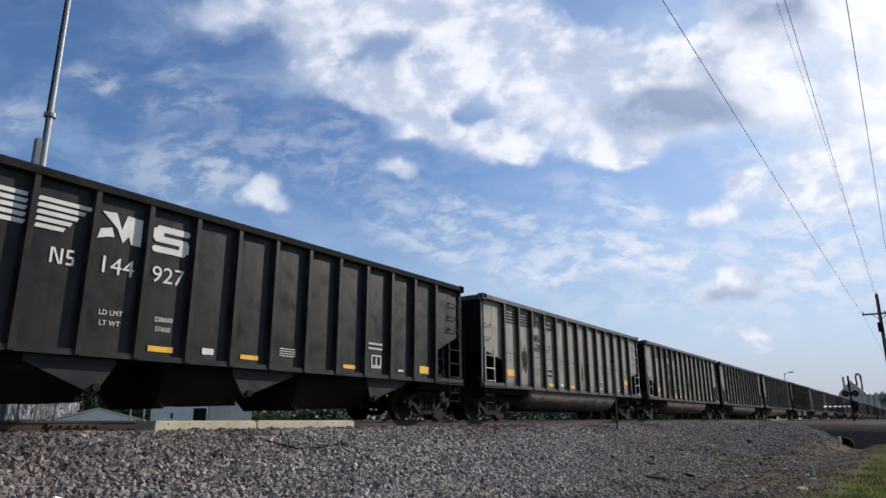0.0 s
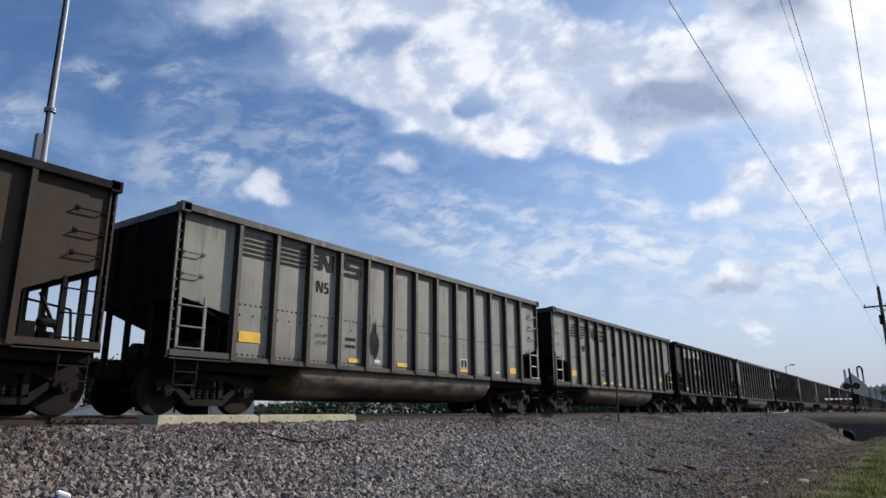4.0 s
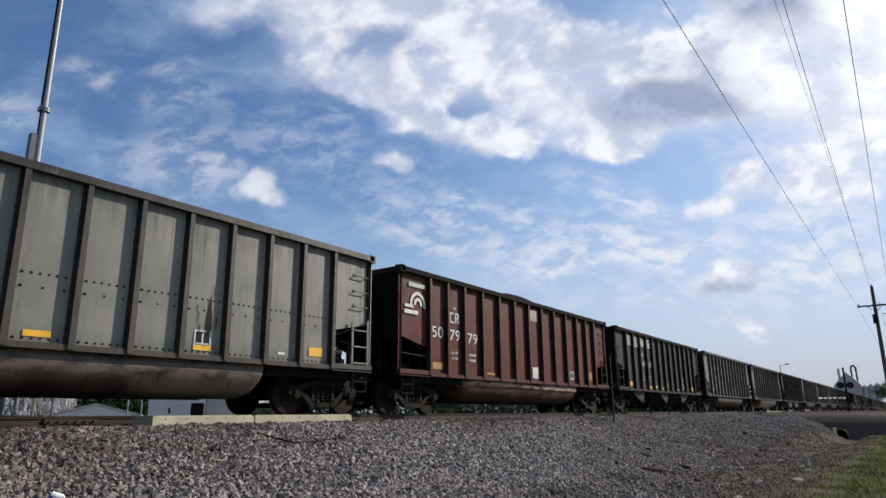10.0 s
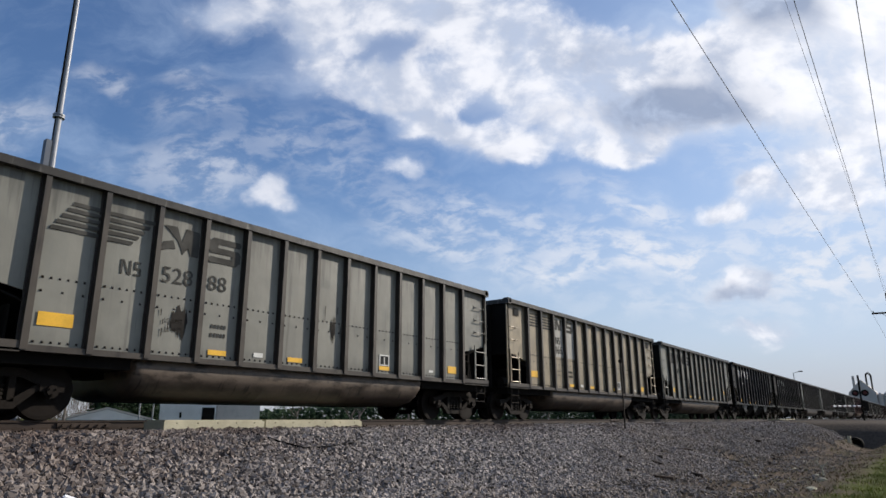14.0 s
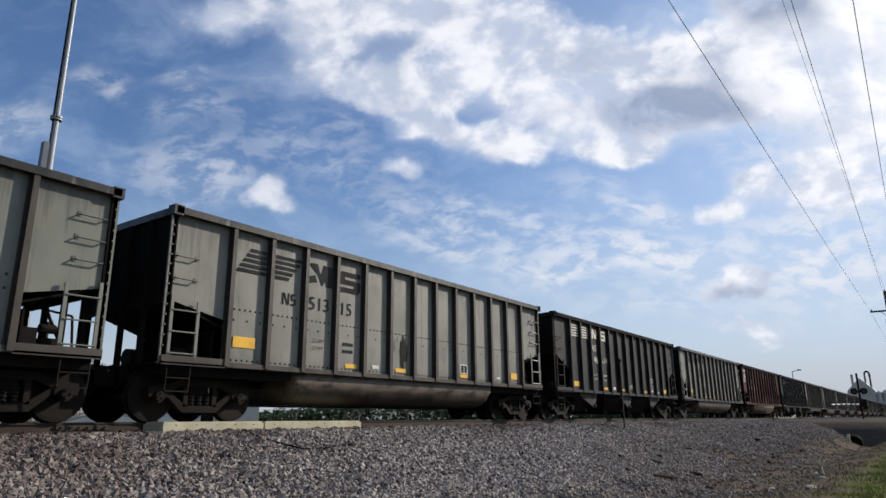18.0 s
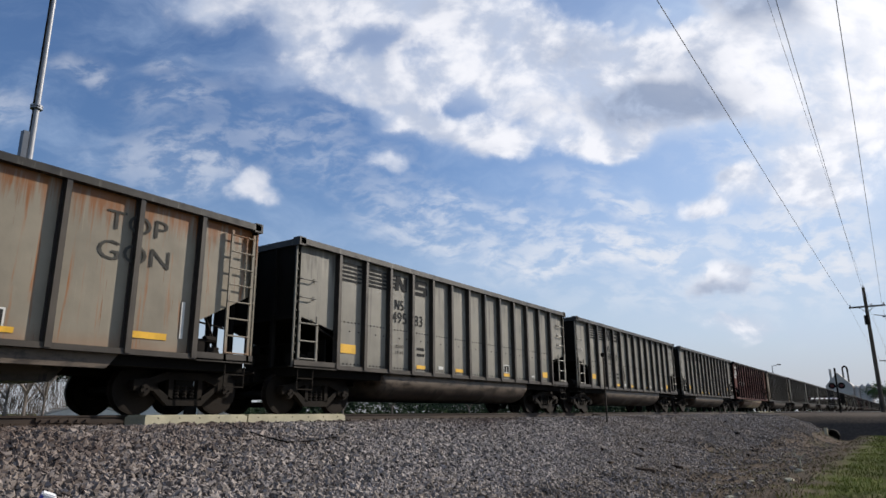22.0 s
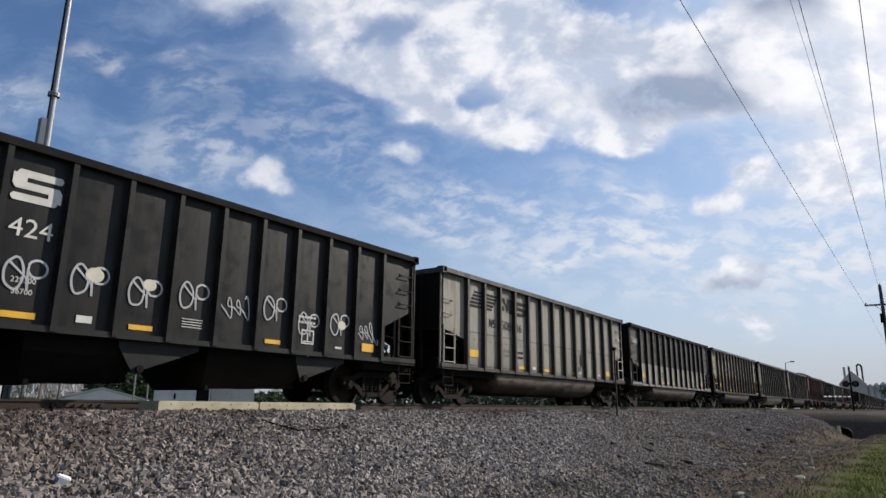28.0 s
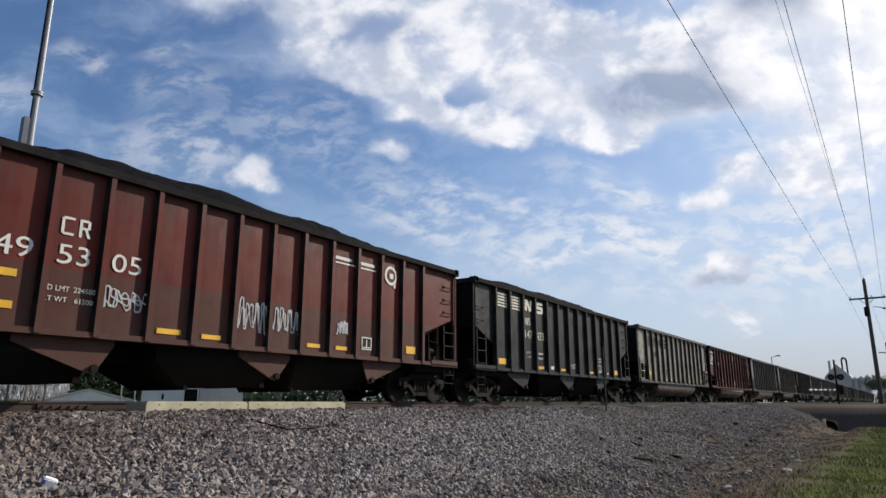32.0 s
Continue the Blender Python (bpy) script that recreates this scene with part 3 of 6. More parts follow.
def build_track():
    for y, name in ((-0.755, "rail"), (0.755, "rail")):
        bm = bmesh.new()
        prof = [(-0.075, -0.17), (0.075, -0.17), (0.075, -0.155), (0.012, -0.135), (0.012, -0.045), (0.036, -0.035), (0.036, -0.006), (0.028, 0.0), (-0.028, 0.0), (-0.036, -0.006), (-0.036, -0.035), (-0.012, -0.045), (-0.012, -0.135), (-0.075, -0.155)]
        ends = [[bm.verts.new((x, y + a, z)) for a, z in prof] for x in (-400, 1400)]
        for i in range(len(prof)):
            j = (i + 1) % len(prof)
            bm.faces.new((ends[0][i], ends[0][j], ends[1][j], ends[1][i]))
        thing(name, bm, RAIL, Matrix(), "rusty-webbed steel running rail spiked to timber ties", "rail", "rails of the track", "structure")
    def tie(bm):
        box(bm, -0.115, 0.115, -1.3, 1.3, -0.33, -0.172)
    me = shape("crosstie", tie)
    for i in range(64):
        x = -4 + i * 0.53
        thing("crosstie", me, TIE, pose(x, 0, 0, 0, 0, 1.5 * math.sin(i * 7.3)), "dark creosoted timber crosstie half sunk in ballast", "crosstie", "ties under the rails", "structure")
    def plate(bm):
        box(bm, -0.10, 0.10, -0.20, 0.20, -0.174, -0.152)
        for a in (-0.06, 0.06):
            box(bm, a - 0.012, a + 0.012, -0.115, -0.085, -0.16, -0.125)
    me = shape("tie_plate", plate)
    for i in range(64):
        thing("tie_plate", me, RAIL, pose(-4 + i * 0.53, -0.755, 0), "rusty steel tie plate with spikes under the rail", "tie plate", "tie plates", "structure")
    def bar(bm):
        box(bm, -0.45, 0.45, -0.05, -0.012, -0.125, -0.045)
        for k in range(6):
            rod(bm, (-0.37 + k * 0.148, -0.085, -0.085), (-0.37 + k * 0.148, -0.04, -0.085), 0.020, 6)
    me = shape("joint_bar", bar)
    for x in (5.9, 30.0):
        thing("joint_bar", me, RAIL, pose(x, -0.755, 0), "bolted rusty joint bar on the rail", "joint bar", "", "structure")


build_track()


def crossing_slabs():
    """Two cream concrete field-side slabs of a private crossing."""
    for x0, x1 in ((6.95, 9.19), (9.23, 12.12)):
        bm = bmesh.new()
        box(bm, x0, x1, -1.50, -0.86, -0.24, 0.0)
        bmesh.ops.bevel(bm, geom=[e for e in bm.edges if e.verts[0].co.z > -0.05 and e.verts[1].co.z > -0.05], offset=0.03, segments=2, affect="EDGES")
        slab = thing("crossing_slab", bm, CONCRETE, Matrix(), "long cream concrete crossing slab beside the rail", "slab", "crossing slabs", "structure")
        k = int((x1 - x0) / 0.42)
        for i in range(k):
            bm = bmesh.new()
            x = x0 + 0.25 + i * (x1 - x0 - 0.5) / (k - 1)
            rod(bm, (x, -1.506, -0.06), (x, -1.49, -0.06), 0.013, 6)
            part("bolt", bm, DARK, slab)
        for fx in ((0.35, 0.62) if x0 < 8 else (0.12, 0.5, 0.69, 0.93)):
            bm = bmesh.new()
            x = x0 + fx * (x1 - x0)
            prism(bm, [(x - 0.16, -0.25), (x + 0.16, -0.25), (x + 0.12, -0.15), (x, -0.12), (x - 0.11, -0.15)], -1.512, -1.48)
            part("broken_edge", bm, DIRT, slab, "chipped lower edge packed with soil")
    for x0, x1 in ((9.5, 10.9), (10.94, 12.3)):
        bm = bmesh.new()
        box(bm, x0, x1, -0.62, 0.62, -0.17, -0.015)
        thing("crossing_slab", bm, CONCRETE, Matrix(), "cream concrete crossing slab between the rails", "slab", "crossing slabs", "structure")


crossing_slabs()

# ---------------- the coal train ----------------
# A wagon's own x runs from -8.075 to 8.075 between the coupler faces; its near side faces -y; z is above the railhead.
HALF, TOP, SILL, SIDE = 7.355, 4.0, 1.03, 1.42
RIBS = [-6.02 + 1.0033 * i for i in range(13)]
WIDE_RIBS = [-6.0 + 1.3333 * i for i in range(10)]


RED_RIBS = [-6.03, -5.14, -4.22, -3.16, -2.09, -1.04, 0.0, 1.04, 2.09, 3.16, 4.22, 5.14, 6.03]
BIG_RIBS = [-5.62 + 0.937 * i for i in range(13)]


def rib_marks(kind):
    return {"top_gon": WIDE_RIBS, "red_gon": RED_RIBS, "big_hopper": BIG_RIBS}.get(kind, RIBS)


def bay_edge(kind):
    """Height of the end bay's lower edge at the corner and at the first rib."""
    return {"gon": (2.22, 1.95), "red_gon": (2.10, 1.82), "top_gon": (2.45, 1.72)}.get(kind, (2.48, 1.88))


def panel_mesh(kind, i):
    marks = [-HALF, *rib_marks(kind), HALF]
    a, b = marks[i], marks[i + 1]
    zc, zr = bay_edge(kind)

    def draw(bm):
        if i == 0:
            prism(bm, [(a, zc), (b, zr), (b, TOP - 0.1), (a, TOP - 0.1)], -SIDE, -SIDE + 0.03)
        elif i == len(marks) - 2:
            prism(bm, [(a, zr), (b, zc), (b, TOP - 0.1), (a, TOP - 0.1)], -SIDE, -SIDE + 0.03)
        else:
            # a sheet that bellies a little between its ribs
            n = 4
            front, back = [], []
            for k in range(n + 1):
                x = a + (b - a) * k / n
                y = -SIDE - 0.012 * math.sin(math.pi * k / n)
                front.append([bm.verts.new((x, y, z)) for z in (SILL + 0.1, 2.14, 2.16, TOP - 0.1)])
                back.append([bm.verts.new((x, -SIDE + 0.03, z)) for z in (SILL + 0.1, 2.14, 2.16, TOP - 0.1)])
            for f, g in zip(front, front[1:]):
                for r in range(3):
                    bm.faces.new((f[r], g[r], g[r + 1], f[r + 1]))
            bm.faces.new((back[0][0], back[0][3], back[n][3], back[n][0]))
    return shape(f"side_panel_{kind}_{i}", draw)


def draw_rib(bm):
    # a flanged hat section, slightly tapered to the top; cap in the second slot, shade-darkened web in the first
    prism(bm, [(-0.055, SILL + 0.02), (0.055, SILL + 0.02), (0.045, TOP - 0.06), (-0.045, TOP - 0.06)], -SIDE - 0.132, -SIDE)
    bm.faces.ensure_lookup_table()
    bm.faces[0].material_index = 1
    prism(bm, [(-0.085, SILL + 0.1), (0.085, SILL + 0.1), (0.075, TOP - 0.1), (-0.075, TOP - 0.1)], -SIDE - 0.022, -SIDE)


def draw_far_side(kind):
    zc, zr = bay_edge(kind)
    m = rib_marks(kind)

    def draw(bm):
        prism(bm, [(-HALF, zc), (m[0], zr), (m[0], SILL), (m[-1], SILL), (m[-1], zr), (HALF, zc), (HALF, TOP - 0.1), (-HALF, TOP - 0.1)], SIDE - 0.03, SIDE)
    return draw


def draw_top_chord(bm):
    for s in (-1, 1):
        y0, y1 = sorted((s * (SIDE - 0.04), s * (SIDE + 0.15)))
        box(bm, -HALF - 0.05, HALF + 0.05, y0, y1, TOP - 0.135, TOP)
    for s in (-1, 1):
        x0, x1 = sorted((s * (HALF - 0.08), s * (HALF + 0.07)))
        box(bm, x0, x1, -SIDE + 0.04, SIDE - 0.04, TOP - 0.15, TOP - 0.004)
        for y in (-SIDE - 0.04, SIDE + 0.04):
            box(bm, s * HALF - 0.10, s * HALF + 0.10, y - 0.11, y + 0.11, TOP - 0.17, TOP + 0.025)


def draw_sill(bm):
    box(bm, -HALF - 0.06, HALF + 0.06, -SIDE - 0.11, -SIDE + 0.06, SILL, SILL + 0.035)
    box(bm, -HALF + 1.35, HALF - 1.35, -SIDE - 0.10, -SIDE - 0.07, SILL, SILL + 0.10)
    for s in (-1, 1):
        x0, x1 = sorted((s * (HALF - 1.3), s * (HALF + 0.06)))
        box(bm, x0, x1, -SIDE - 0.11, -SIDE - 0.08, SILL - 0.02, SILL + 0.15)


def draw_far_sill(bm):
    box(bm, -HALF - 0.06, HALF + 0.06, SIDE - 0.06, SIDE + 0.11, SILL, SILL + 0.13)


def draw_end(s, kind):
    zc = bay_edge(kind)[0]

    def draw(bm):
        x0, x1 = sorted((s * HALF, s * (HALF - 0.03)))
        box(bm, x0, x1, -SIDE + 0.005, SIDE - 0.005, zc, TOP - 0.15)
        for y in (-0.75, 0.0, 0.75):
            xa, xb = sorted((s * HALF, s * (HALF + 0.09)))
            box(bm, xa, xb, y - 0.05, y + 0.05, SILL, TOP - 0.15)
        xa, xb = sorted((s * HALF, s * (HALF + 0.07)))
        box(bm, xa, xb, -SIDE, SIDE, zc - 0.10, zc + 0.02)
        # corner posts carry the top down to the platform
        for y in (-SIDE - 0.05, SIDE - 0.03):
            xa, xb = sorted((s * (HALF - 0.06), s * (HALF + 0.04)))
            box(bm, xa, xb, y, y + 0.08, SILL, TOP - 0.15)
            for k in range(14):
                z = 1.5 + k * 0.17
                box(bm, xa - 0.012 if s < 0 else xb, xa if s < 0 else xb + 0.012, y + 0.02, y + 0.05, z, z + 0.03)
        # end platform
        xa, xb = sorted((s * (HALF - 0.9), s * (HALF + 0.05)))
        box(bm, xa, xb, -SIDE + 0.1, SIDE - 0.1, SILL, SILL + 0.03)
    return draw


def draw_slope(s, kind):
    zc = bay_edge(kind)[0]

    def draw(bm):
        prism(bm, [(s * (HALF - 0.02), zc), (s * (HALF - 0.02), zc + 0.04), (s * 4.0, SILL + 0.09), (s * 4.0, SILL + 0.05)], -SIDE + 0.04, SIDE - 0.04)
    return draw


def draw_centre_sill(bm):
    box(bm, -7.5, 7.5, -0.32, 0.32, 0.72, SILL)
    for x in (-3.9, -1.3, 1.3, 3.9):
        box(bm, x - 0.09, x + 0.09, -1.3, 1.3, 0.86, SILL - 0.005)


def draw_floor(bm):
    box(bm, -4.1, 4.1, -SIDE + 0.05, SIDE - 0.05, SILL + 0.05, SILL + 0.09)


def draw_coupler(s):
    def draw(bm):
        box(bm, *sorted((s * 7.35, s * 7.86)), -0.16, 0.16, 0.66, 0.98)
        box(bm, *sorted((s * 7.8, s * 8.08)), -0.13, 0.15, 0.70, 0.95)
        rod(bm, (s * 7.45, -0.15, 0.62), (s * 7.7, -1.25, 0.86), 0.018, 5)
        rod(bm, (s * 7.6, 0.2, 0.66), (s * 7.95, 0.22, 0.34), 0.030, 6)
    return draw


def draw_tub(kind):
    """The long rounded tubs hung under the floor."""
    def draw(bm):
        pts = [(-1.36, SILL), (-1.40, 0.92), (-1.38, 0.74), (-1.28, 0.56), (-1.10, 0.42), (-0.85, 0.345), (-0.45, 0.33), (-0.1, 0.42), (0.1, 0.42), (0.45, 0.33), (0.85, 0.345), (1.10, 0.42), (1.28, 0.56), (1.38, 0.74), (1.40, 0.92), (1.36, SILL)]
        rows = []
        for x, g in ((-4.16, 0.0), (-4.14, 0.6), (-4.05, 0.9), (-3.9, 1.0), (-1.3, 1.0), (-1.28, 1.012), (-1.22, 1.012), (-1.2, 1.0), (1.2, 1.0), (1.22, 1.012), (1.28, 1.012), (1.3, 1.0), (3.9, 1.0), (4.05, 0.9), (4.14, 0.6), (4.16, 0.0)):
            rows.append([bm.verts.new((0.985 * x, y, SILL - (SILL - z) * (0.35 + 0.65 * g) if z < SILL else SILL)) for y, z in pts])
        for a, b in zip(rows, rows[1:]):
            for i in range(len(pts) - 1):
                bm.faces.new((a[i], a[i + 1], b[i + 1], b[i]))
        bm.faces.new(rows[0])
        bm.faces.new(rows[-1][::-1])
        if kind == "red_gon":
            box(bm, -4.0, 4.0, -1.43, -1.385, 0.82, 1.0)
    return draw


def draw_beam(bm):
    prism(bm, [(-4.6, SILL), (4.6, SILL), (4.4, 0.78), (-4.4, 0.78)], -1.38, -1.28)
    prism(bm, [(-4.3, SILL), (4.3, SILL), (3.9, 0.56), (-3.9, 0.56)], -0.55, 0.55)


# the three bottom pockets: gate hinge, then the pocket's far edge at its foot and at the sill, and the gusset's ends
POCKETS = {"even": ((-3.66, -5.2, -5.4, -4.96, -3.30), (0.38, -1.62, -2.45, -0.62, 0.80), (3.58, 1.20, 1.02, 3.28, 4.85)),
           "turned": ((-3.60, -5.2, -5.4, -4.75, -3.25), (-0.42, -2.12, -2.30, -0.80, 0.80), (3.54, 1.25, 1.05, 3.30, 4.84))}


def draw_pocket(a, foot, top):
    def draw(bm):
        lo = [(foot, -0.86), (a - 0.04, -0.86), (a - 0.04, 0.86), (foot, 0.86)]
        hi = [(top, -1.28), (a + 0.12, -1.28), (a + 0.12, 1.28), (top, 1.28)]
        v0 = [bm.verts.new((x, y, 0.25 + 0.06 * (i in (1, 2)))) for i, (x, y) in enumerate(lo)]
        v1 = [bm.verts.new((x, y, SILL - 0.28)) for x, y in hi]
        v2 = [bm.verts.new((x, y, SILL + 0.03)) for x, y in hi]
        bm.faces.new(v0)
        bm.faces.new(v2[::-1])
        for p, q in ((v0, v1), (v1, v2)):
            for i in range(4):
                bm.faces.new((p[i], p[(i + 1) % 4], q[(i + 1) % 4], q[i]))
        # gate frame and latch bar at the outlet
        box(bm, a - 0.10, a + 0.02, -0.98, 0.98, 0.30, 0.42)
        box(bm, foot + 0.05, foot + 0.13, -0.92, 0.92, 0.22, 0.34)
    return draw


def draw_gusset(a, x0, x1):
    def draw(bm):
        prism(bm, [(x0, SILL), (x1, SILL), (x1, SILL - 0.10), (a + 0.10, 0.53), (a + 0.02, 0.45), (a - 0.08, 0.47), (x0, SILL - 0.12)], -1.34, -1.30)
    return draw


def draw_boss(a):
    def draw(bm):
        rod(bm, (a + 0.03, -1.40, 0.54), (a + 0.03, -1.25, 0.54), 0.07, 8)
    return draw


def draw_lobe(a):
    def draw(bm):
        pts = [(a - 1.75 + 0.0, SILL)]
        for i in range(13):
            th = math.pi * (1 + i / 12)
            pts.append((a + 1.7 * math.cos(th), SILL - 0.03 + 0.60 * math.sin(th)))
        pts.append((a + 1.75, SILL))
        prism(bm, pts, -1.36, 1.36)
    return draw


# trucks
def draw_bolster(bm):
    box(bm, -0.20, 0.20, -1.02, 1.02, 0.42, 0.66)
    rod(bm, (0, 0, 0.6), (0, 0, 0.74), 0.28, 12)
    for x in (-0.55, 0.55):
        box(bm, x - 0.05, x + 0.05, -0.85, 0.85, 0.34, 0.44)


def draw_side_frame(y):
    def draw(bm):
        a, b = y - 0.075, y + 0.075
        prism(bm, [(-1.12, 0.52), (-0.72, 0.54), (-0.42, 0.66), (0.42, 0.66), (0.72, 0.54), (1.12, 0.52), (1.10, 0.63), (0.78, 0.67), (0.42, 0.80), (-0.42, 0.80), (-0.78, 0.67), (-1.10, 0.63)], a, b)
        prism(bm, [(-0.80, 0.54), (-0.66, 0.54), (-0.30, 0.30), (0.30, 0.30), (0.66, 0.54), (0.80, 0.54), (0.38, 0.17), (-0.38, 0.17)], a + 0.01, b - 0.01)
        for s in (-1, 1):
            box(bm, s * 0.32 - 0.05, s * 0.32 + 0.05, a + 0.01, b - 0.01, 0.28, 0.68)
            box(bm, *sorted((s * 0.72, s * 1.10)), a - 0.02, b + 0.02, 0.44, 0.60)
    return draw


def draw_spring(y):
    def draw(bm):
        last = None
        for k in range(13):
            r = 0.066 if k % 3 else 0.045
            ring = [bm.verts.new((r * math.cos(c * 0.7854), y + r * math.sin(c * 0.7854), 0.30 + k * 0.021)) for c in range(8)]
            if last:
                for c in range(8):
                    bm.faces.new((last[c], last[(c + 1) % 8], ring[(c + 1) % 8], ring[c]))
            last = ring
        bm.faces.new(last)
    return draw


def draw_wheelset(bm):
    for s in (-1, 1):
        prof = [(-0.07, 0.30), (-0.07, 0.40), (-0.065, 0.457), (0.05, 0.462), (0.062, 0.487), (0.072, 0.478), (0.072, 0.40), (0.03, 0.34), (0.03, 0.16), (0.09, 0.14)]
        prof = [(y if s < 0 else -y, r) for y, r in prof]
        turned(bm, prof, 28, (0, s * 0.78, 0))
    # one axle, stepped out to the bearing end cap with its three bolts
    turned(bm, [(-1.15, 0.09), (-1.10, 0.09), (-1.10, 0.125), (-0.96, 0.125), (-0.96, 0.08), (1.08, 0.08)], 12)
    for k in range(3):
        th = k * 2 * math.pi / 3
        rod(bm, (0.055 * math.cos(th), -1.17, 0.055 * math.sin(th)), (0.055 * math.cos(th), -1.14, 0.055 * math.sin(th)), 0.018, 6)


WHEELS = []


def truck(car, x, near):
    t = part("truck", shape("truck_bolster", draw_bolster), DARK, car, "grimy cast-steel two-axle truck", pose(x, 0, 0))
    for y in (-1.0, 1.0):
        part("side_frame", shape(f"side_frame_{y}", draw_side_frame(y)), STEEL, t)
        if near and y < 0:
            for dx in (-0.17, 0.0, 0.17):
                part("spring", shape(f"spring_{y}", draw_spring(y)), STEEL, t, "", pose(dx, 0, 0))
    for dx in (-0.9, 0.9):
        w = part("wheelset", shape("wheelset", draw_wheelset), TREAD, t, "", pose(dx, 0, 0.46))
        if near:
            WHEELS.append((car, w, x + dx, dx))


# small iron work at the corners
def draw_ladder(s):
    def draw(bm):
        x0, x1 = s * 7.28, s * 6.72
        for x, zt in ((x0, 2.30), (x1, 2.22)):
            box(bm, x - 0.03, x + 0.03, -SIDE - 0.09, -SIDE - 0.055, SILL + 0.02, zt)
        for z in (1.22, 1.62, 2.02):
            rod(bm, (x0, -SIDE - 0.10, z), (x1, -SIDE - 0.10, z), 0.016, 6)
    return draw


def draw_tall_ladder(s):
    def draw(bm):
        x0, x1 = s * 7.28, s * 6.72
        for x in (x0, x1):
            box(bm, x - 0.03, x + 0.03, -SIDE - 0.11, -SIDE - 0.07, SILL + 0.02, 3.75)
        for k in range(8):
            rod(bm, (x0, -SIDE - 0.11, 1.2 + k * 0.35), (x1, -SIDE - 0.11, 1.2 + k * 0.35), 0.016, 6)
    return draw


def draw_underframe(s, inner):
    """Cross bearers and draft sills over the truck."""
    def draw(bm):
        x0, x1 = sorted((s * inner, s * 7.30))
        box(bm, x0, x1, -1.37, 1.37, 0.84, SILL + 0.05)
    return draw


def draw_bolster_web(s, top):
    """The cross plate that stands on the bolster under the slope sheet."""
    def draw(bm):
        x0, x1 = sorted((s * 6.20, s * 6.24))
        box(bm, x0, x1, -1.30, 1.30, SILL + 0.05, top)
        for y in (-0.9, -0.3, 0.3, 0.9):
            xa, xb = sorted((s * 6.24, s * 6.36))
            box(bm, xa, xb, y - 0.02, y + 0.02, SILL + 0.05, top - 0.05)
    return draw


def draw_corner(s):
    """Riveted corner post."""
    def draw(bm):
        x0, x1 = sorted((s * 7.33, s * 7.43))
        box(bm, x0, x1, -SIDE - 0.05, -SIDE - 0.012, SILL, 3.86)
        for k in range(14):
            z = SILL + 0.12 + k * 0.19
            box(bm, s * 7.38 - 0.014, s * 7.38 + 0.014, -SIDE - 0.064, -SIDE - 0.049, z, z + 0.028)
    return draw


def draw_hand_rail(bm):
    rod(bm, (-7.36, -SIDE - 0.03, 1.62), (-6.0, -SIDE - 0.03, 1.56), 0.02, 6)


def draw_grab(s):
    def draw(bm):
        x0, x1 = s * 7.25, s * 6.80
        rod(bm, (x0, -SIDE - 0.085, 0), (x1, -SIDE - 0.085, 0), 0.014, 6)
        for x in (x0, x1):
            rod(bm, (x, -SIDE - 0.085, 0), (x, -SIDE, 0.02), 0.014, 5)
            box(bm, x - 0.03, x + 0.03, -SIDE - 0.012, -SIDE, -0.02, 0.07)
    return draw


def draw_step(s):
    def draw(bm):
        x0, x1 = s * 7.26, s * 6.78
        for x in (x0, x1):
            rod(bm, (x, -SIDE - 0.06, SILL), (x, -SIDE - 0.04, 0.52), 0.016, 5)
        for z in (0.54, 0.78):
            box(bm, *sorted((x0, x1)), -SIDE - 0.07, -SIDE - 0.03, z - 0.012, z + 0.012)
    return draw


def draw_cylinder(bm):
    rod(bm, (-7.0, -0.9, 1.25), (-6.55, -0.9, 1.25), 0.15, 10)


def draw_valve(bm):
    box(bm, -6.5, -6.3, -1.0, -0.75, SILL + 0.03, 1.45)


def draw_reservoir(bm):
    rod(bm, (-6.9, 0.6, 1.27), (-6.2, 0.6, 1.27), 0.2, 10)


def draw_end_pipes(bm):
    """Air pipes, hoses and rods that crowd the open end bay."""
    rod(bm, (7.15, -1.05, SILL + 0.03), (7.10, -1.0, 1.75), 0.022, 6)
    rod(bm, (7.10, -1.0, 1.75), (6.35, -0.55, 1.95), 0.022, 6)
    rod(bm, (6.3, -1.1, SILL + 0.05), (7.25, -1.1, SILL + 0.05), 0.03, 6)
    rod(bm, (6.75, -0.95, SILL + 0.03), (6.75, -0.95, 1.62), 0.03, 6)
    box(bm, 6.62, 6.90, -1.08, -0.82, 1.10, 1.34)
    box(bm, 6.30, 6.52, -1.15, -0.85, SILL + 0.03, 1.48)
    rod(bm, (6.62, -0.95, 1.50), (6.88, -0.95, 1.50), 0.075, 8)


def draw_brake_wheel(bm):
    """Hand-brake wheel and gear box on the end wall."""
    for k in range(14):
        a0, a1 = 2 * math.pi * k / 14, 2 * math.pi * (k + 1) / 14
        rod(bm, (7.56, -0.55 + 0.26 * math.cos(a0), 3.0 + 0.26 * math.sin(a0)), (7.56, -0.55 + 0.26 * math.cos(a1), 3.0 + 0.26 * math.sin(a1)), 0.016, 5)
    for k in range(3):
        a0 = 2 * math.pi * k / 3
        rod(bm, (7.56, -0.55, 3.0), (7.56, -0.55 + 0.26 * math.cos(a0), 3.0 + 0.26 * math.sin(a0)), 0.014, 5)
    box(bm, 7.36, 7.50, -0.70, -0.40, 2.75, 3.2)


def draw_brace(y):
    def draw(bm):
        rod(bm, (7.12, y, SILL + 0.03), (6.62, y, 2.0), 0.03, 5)
    return draw


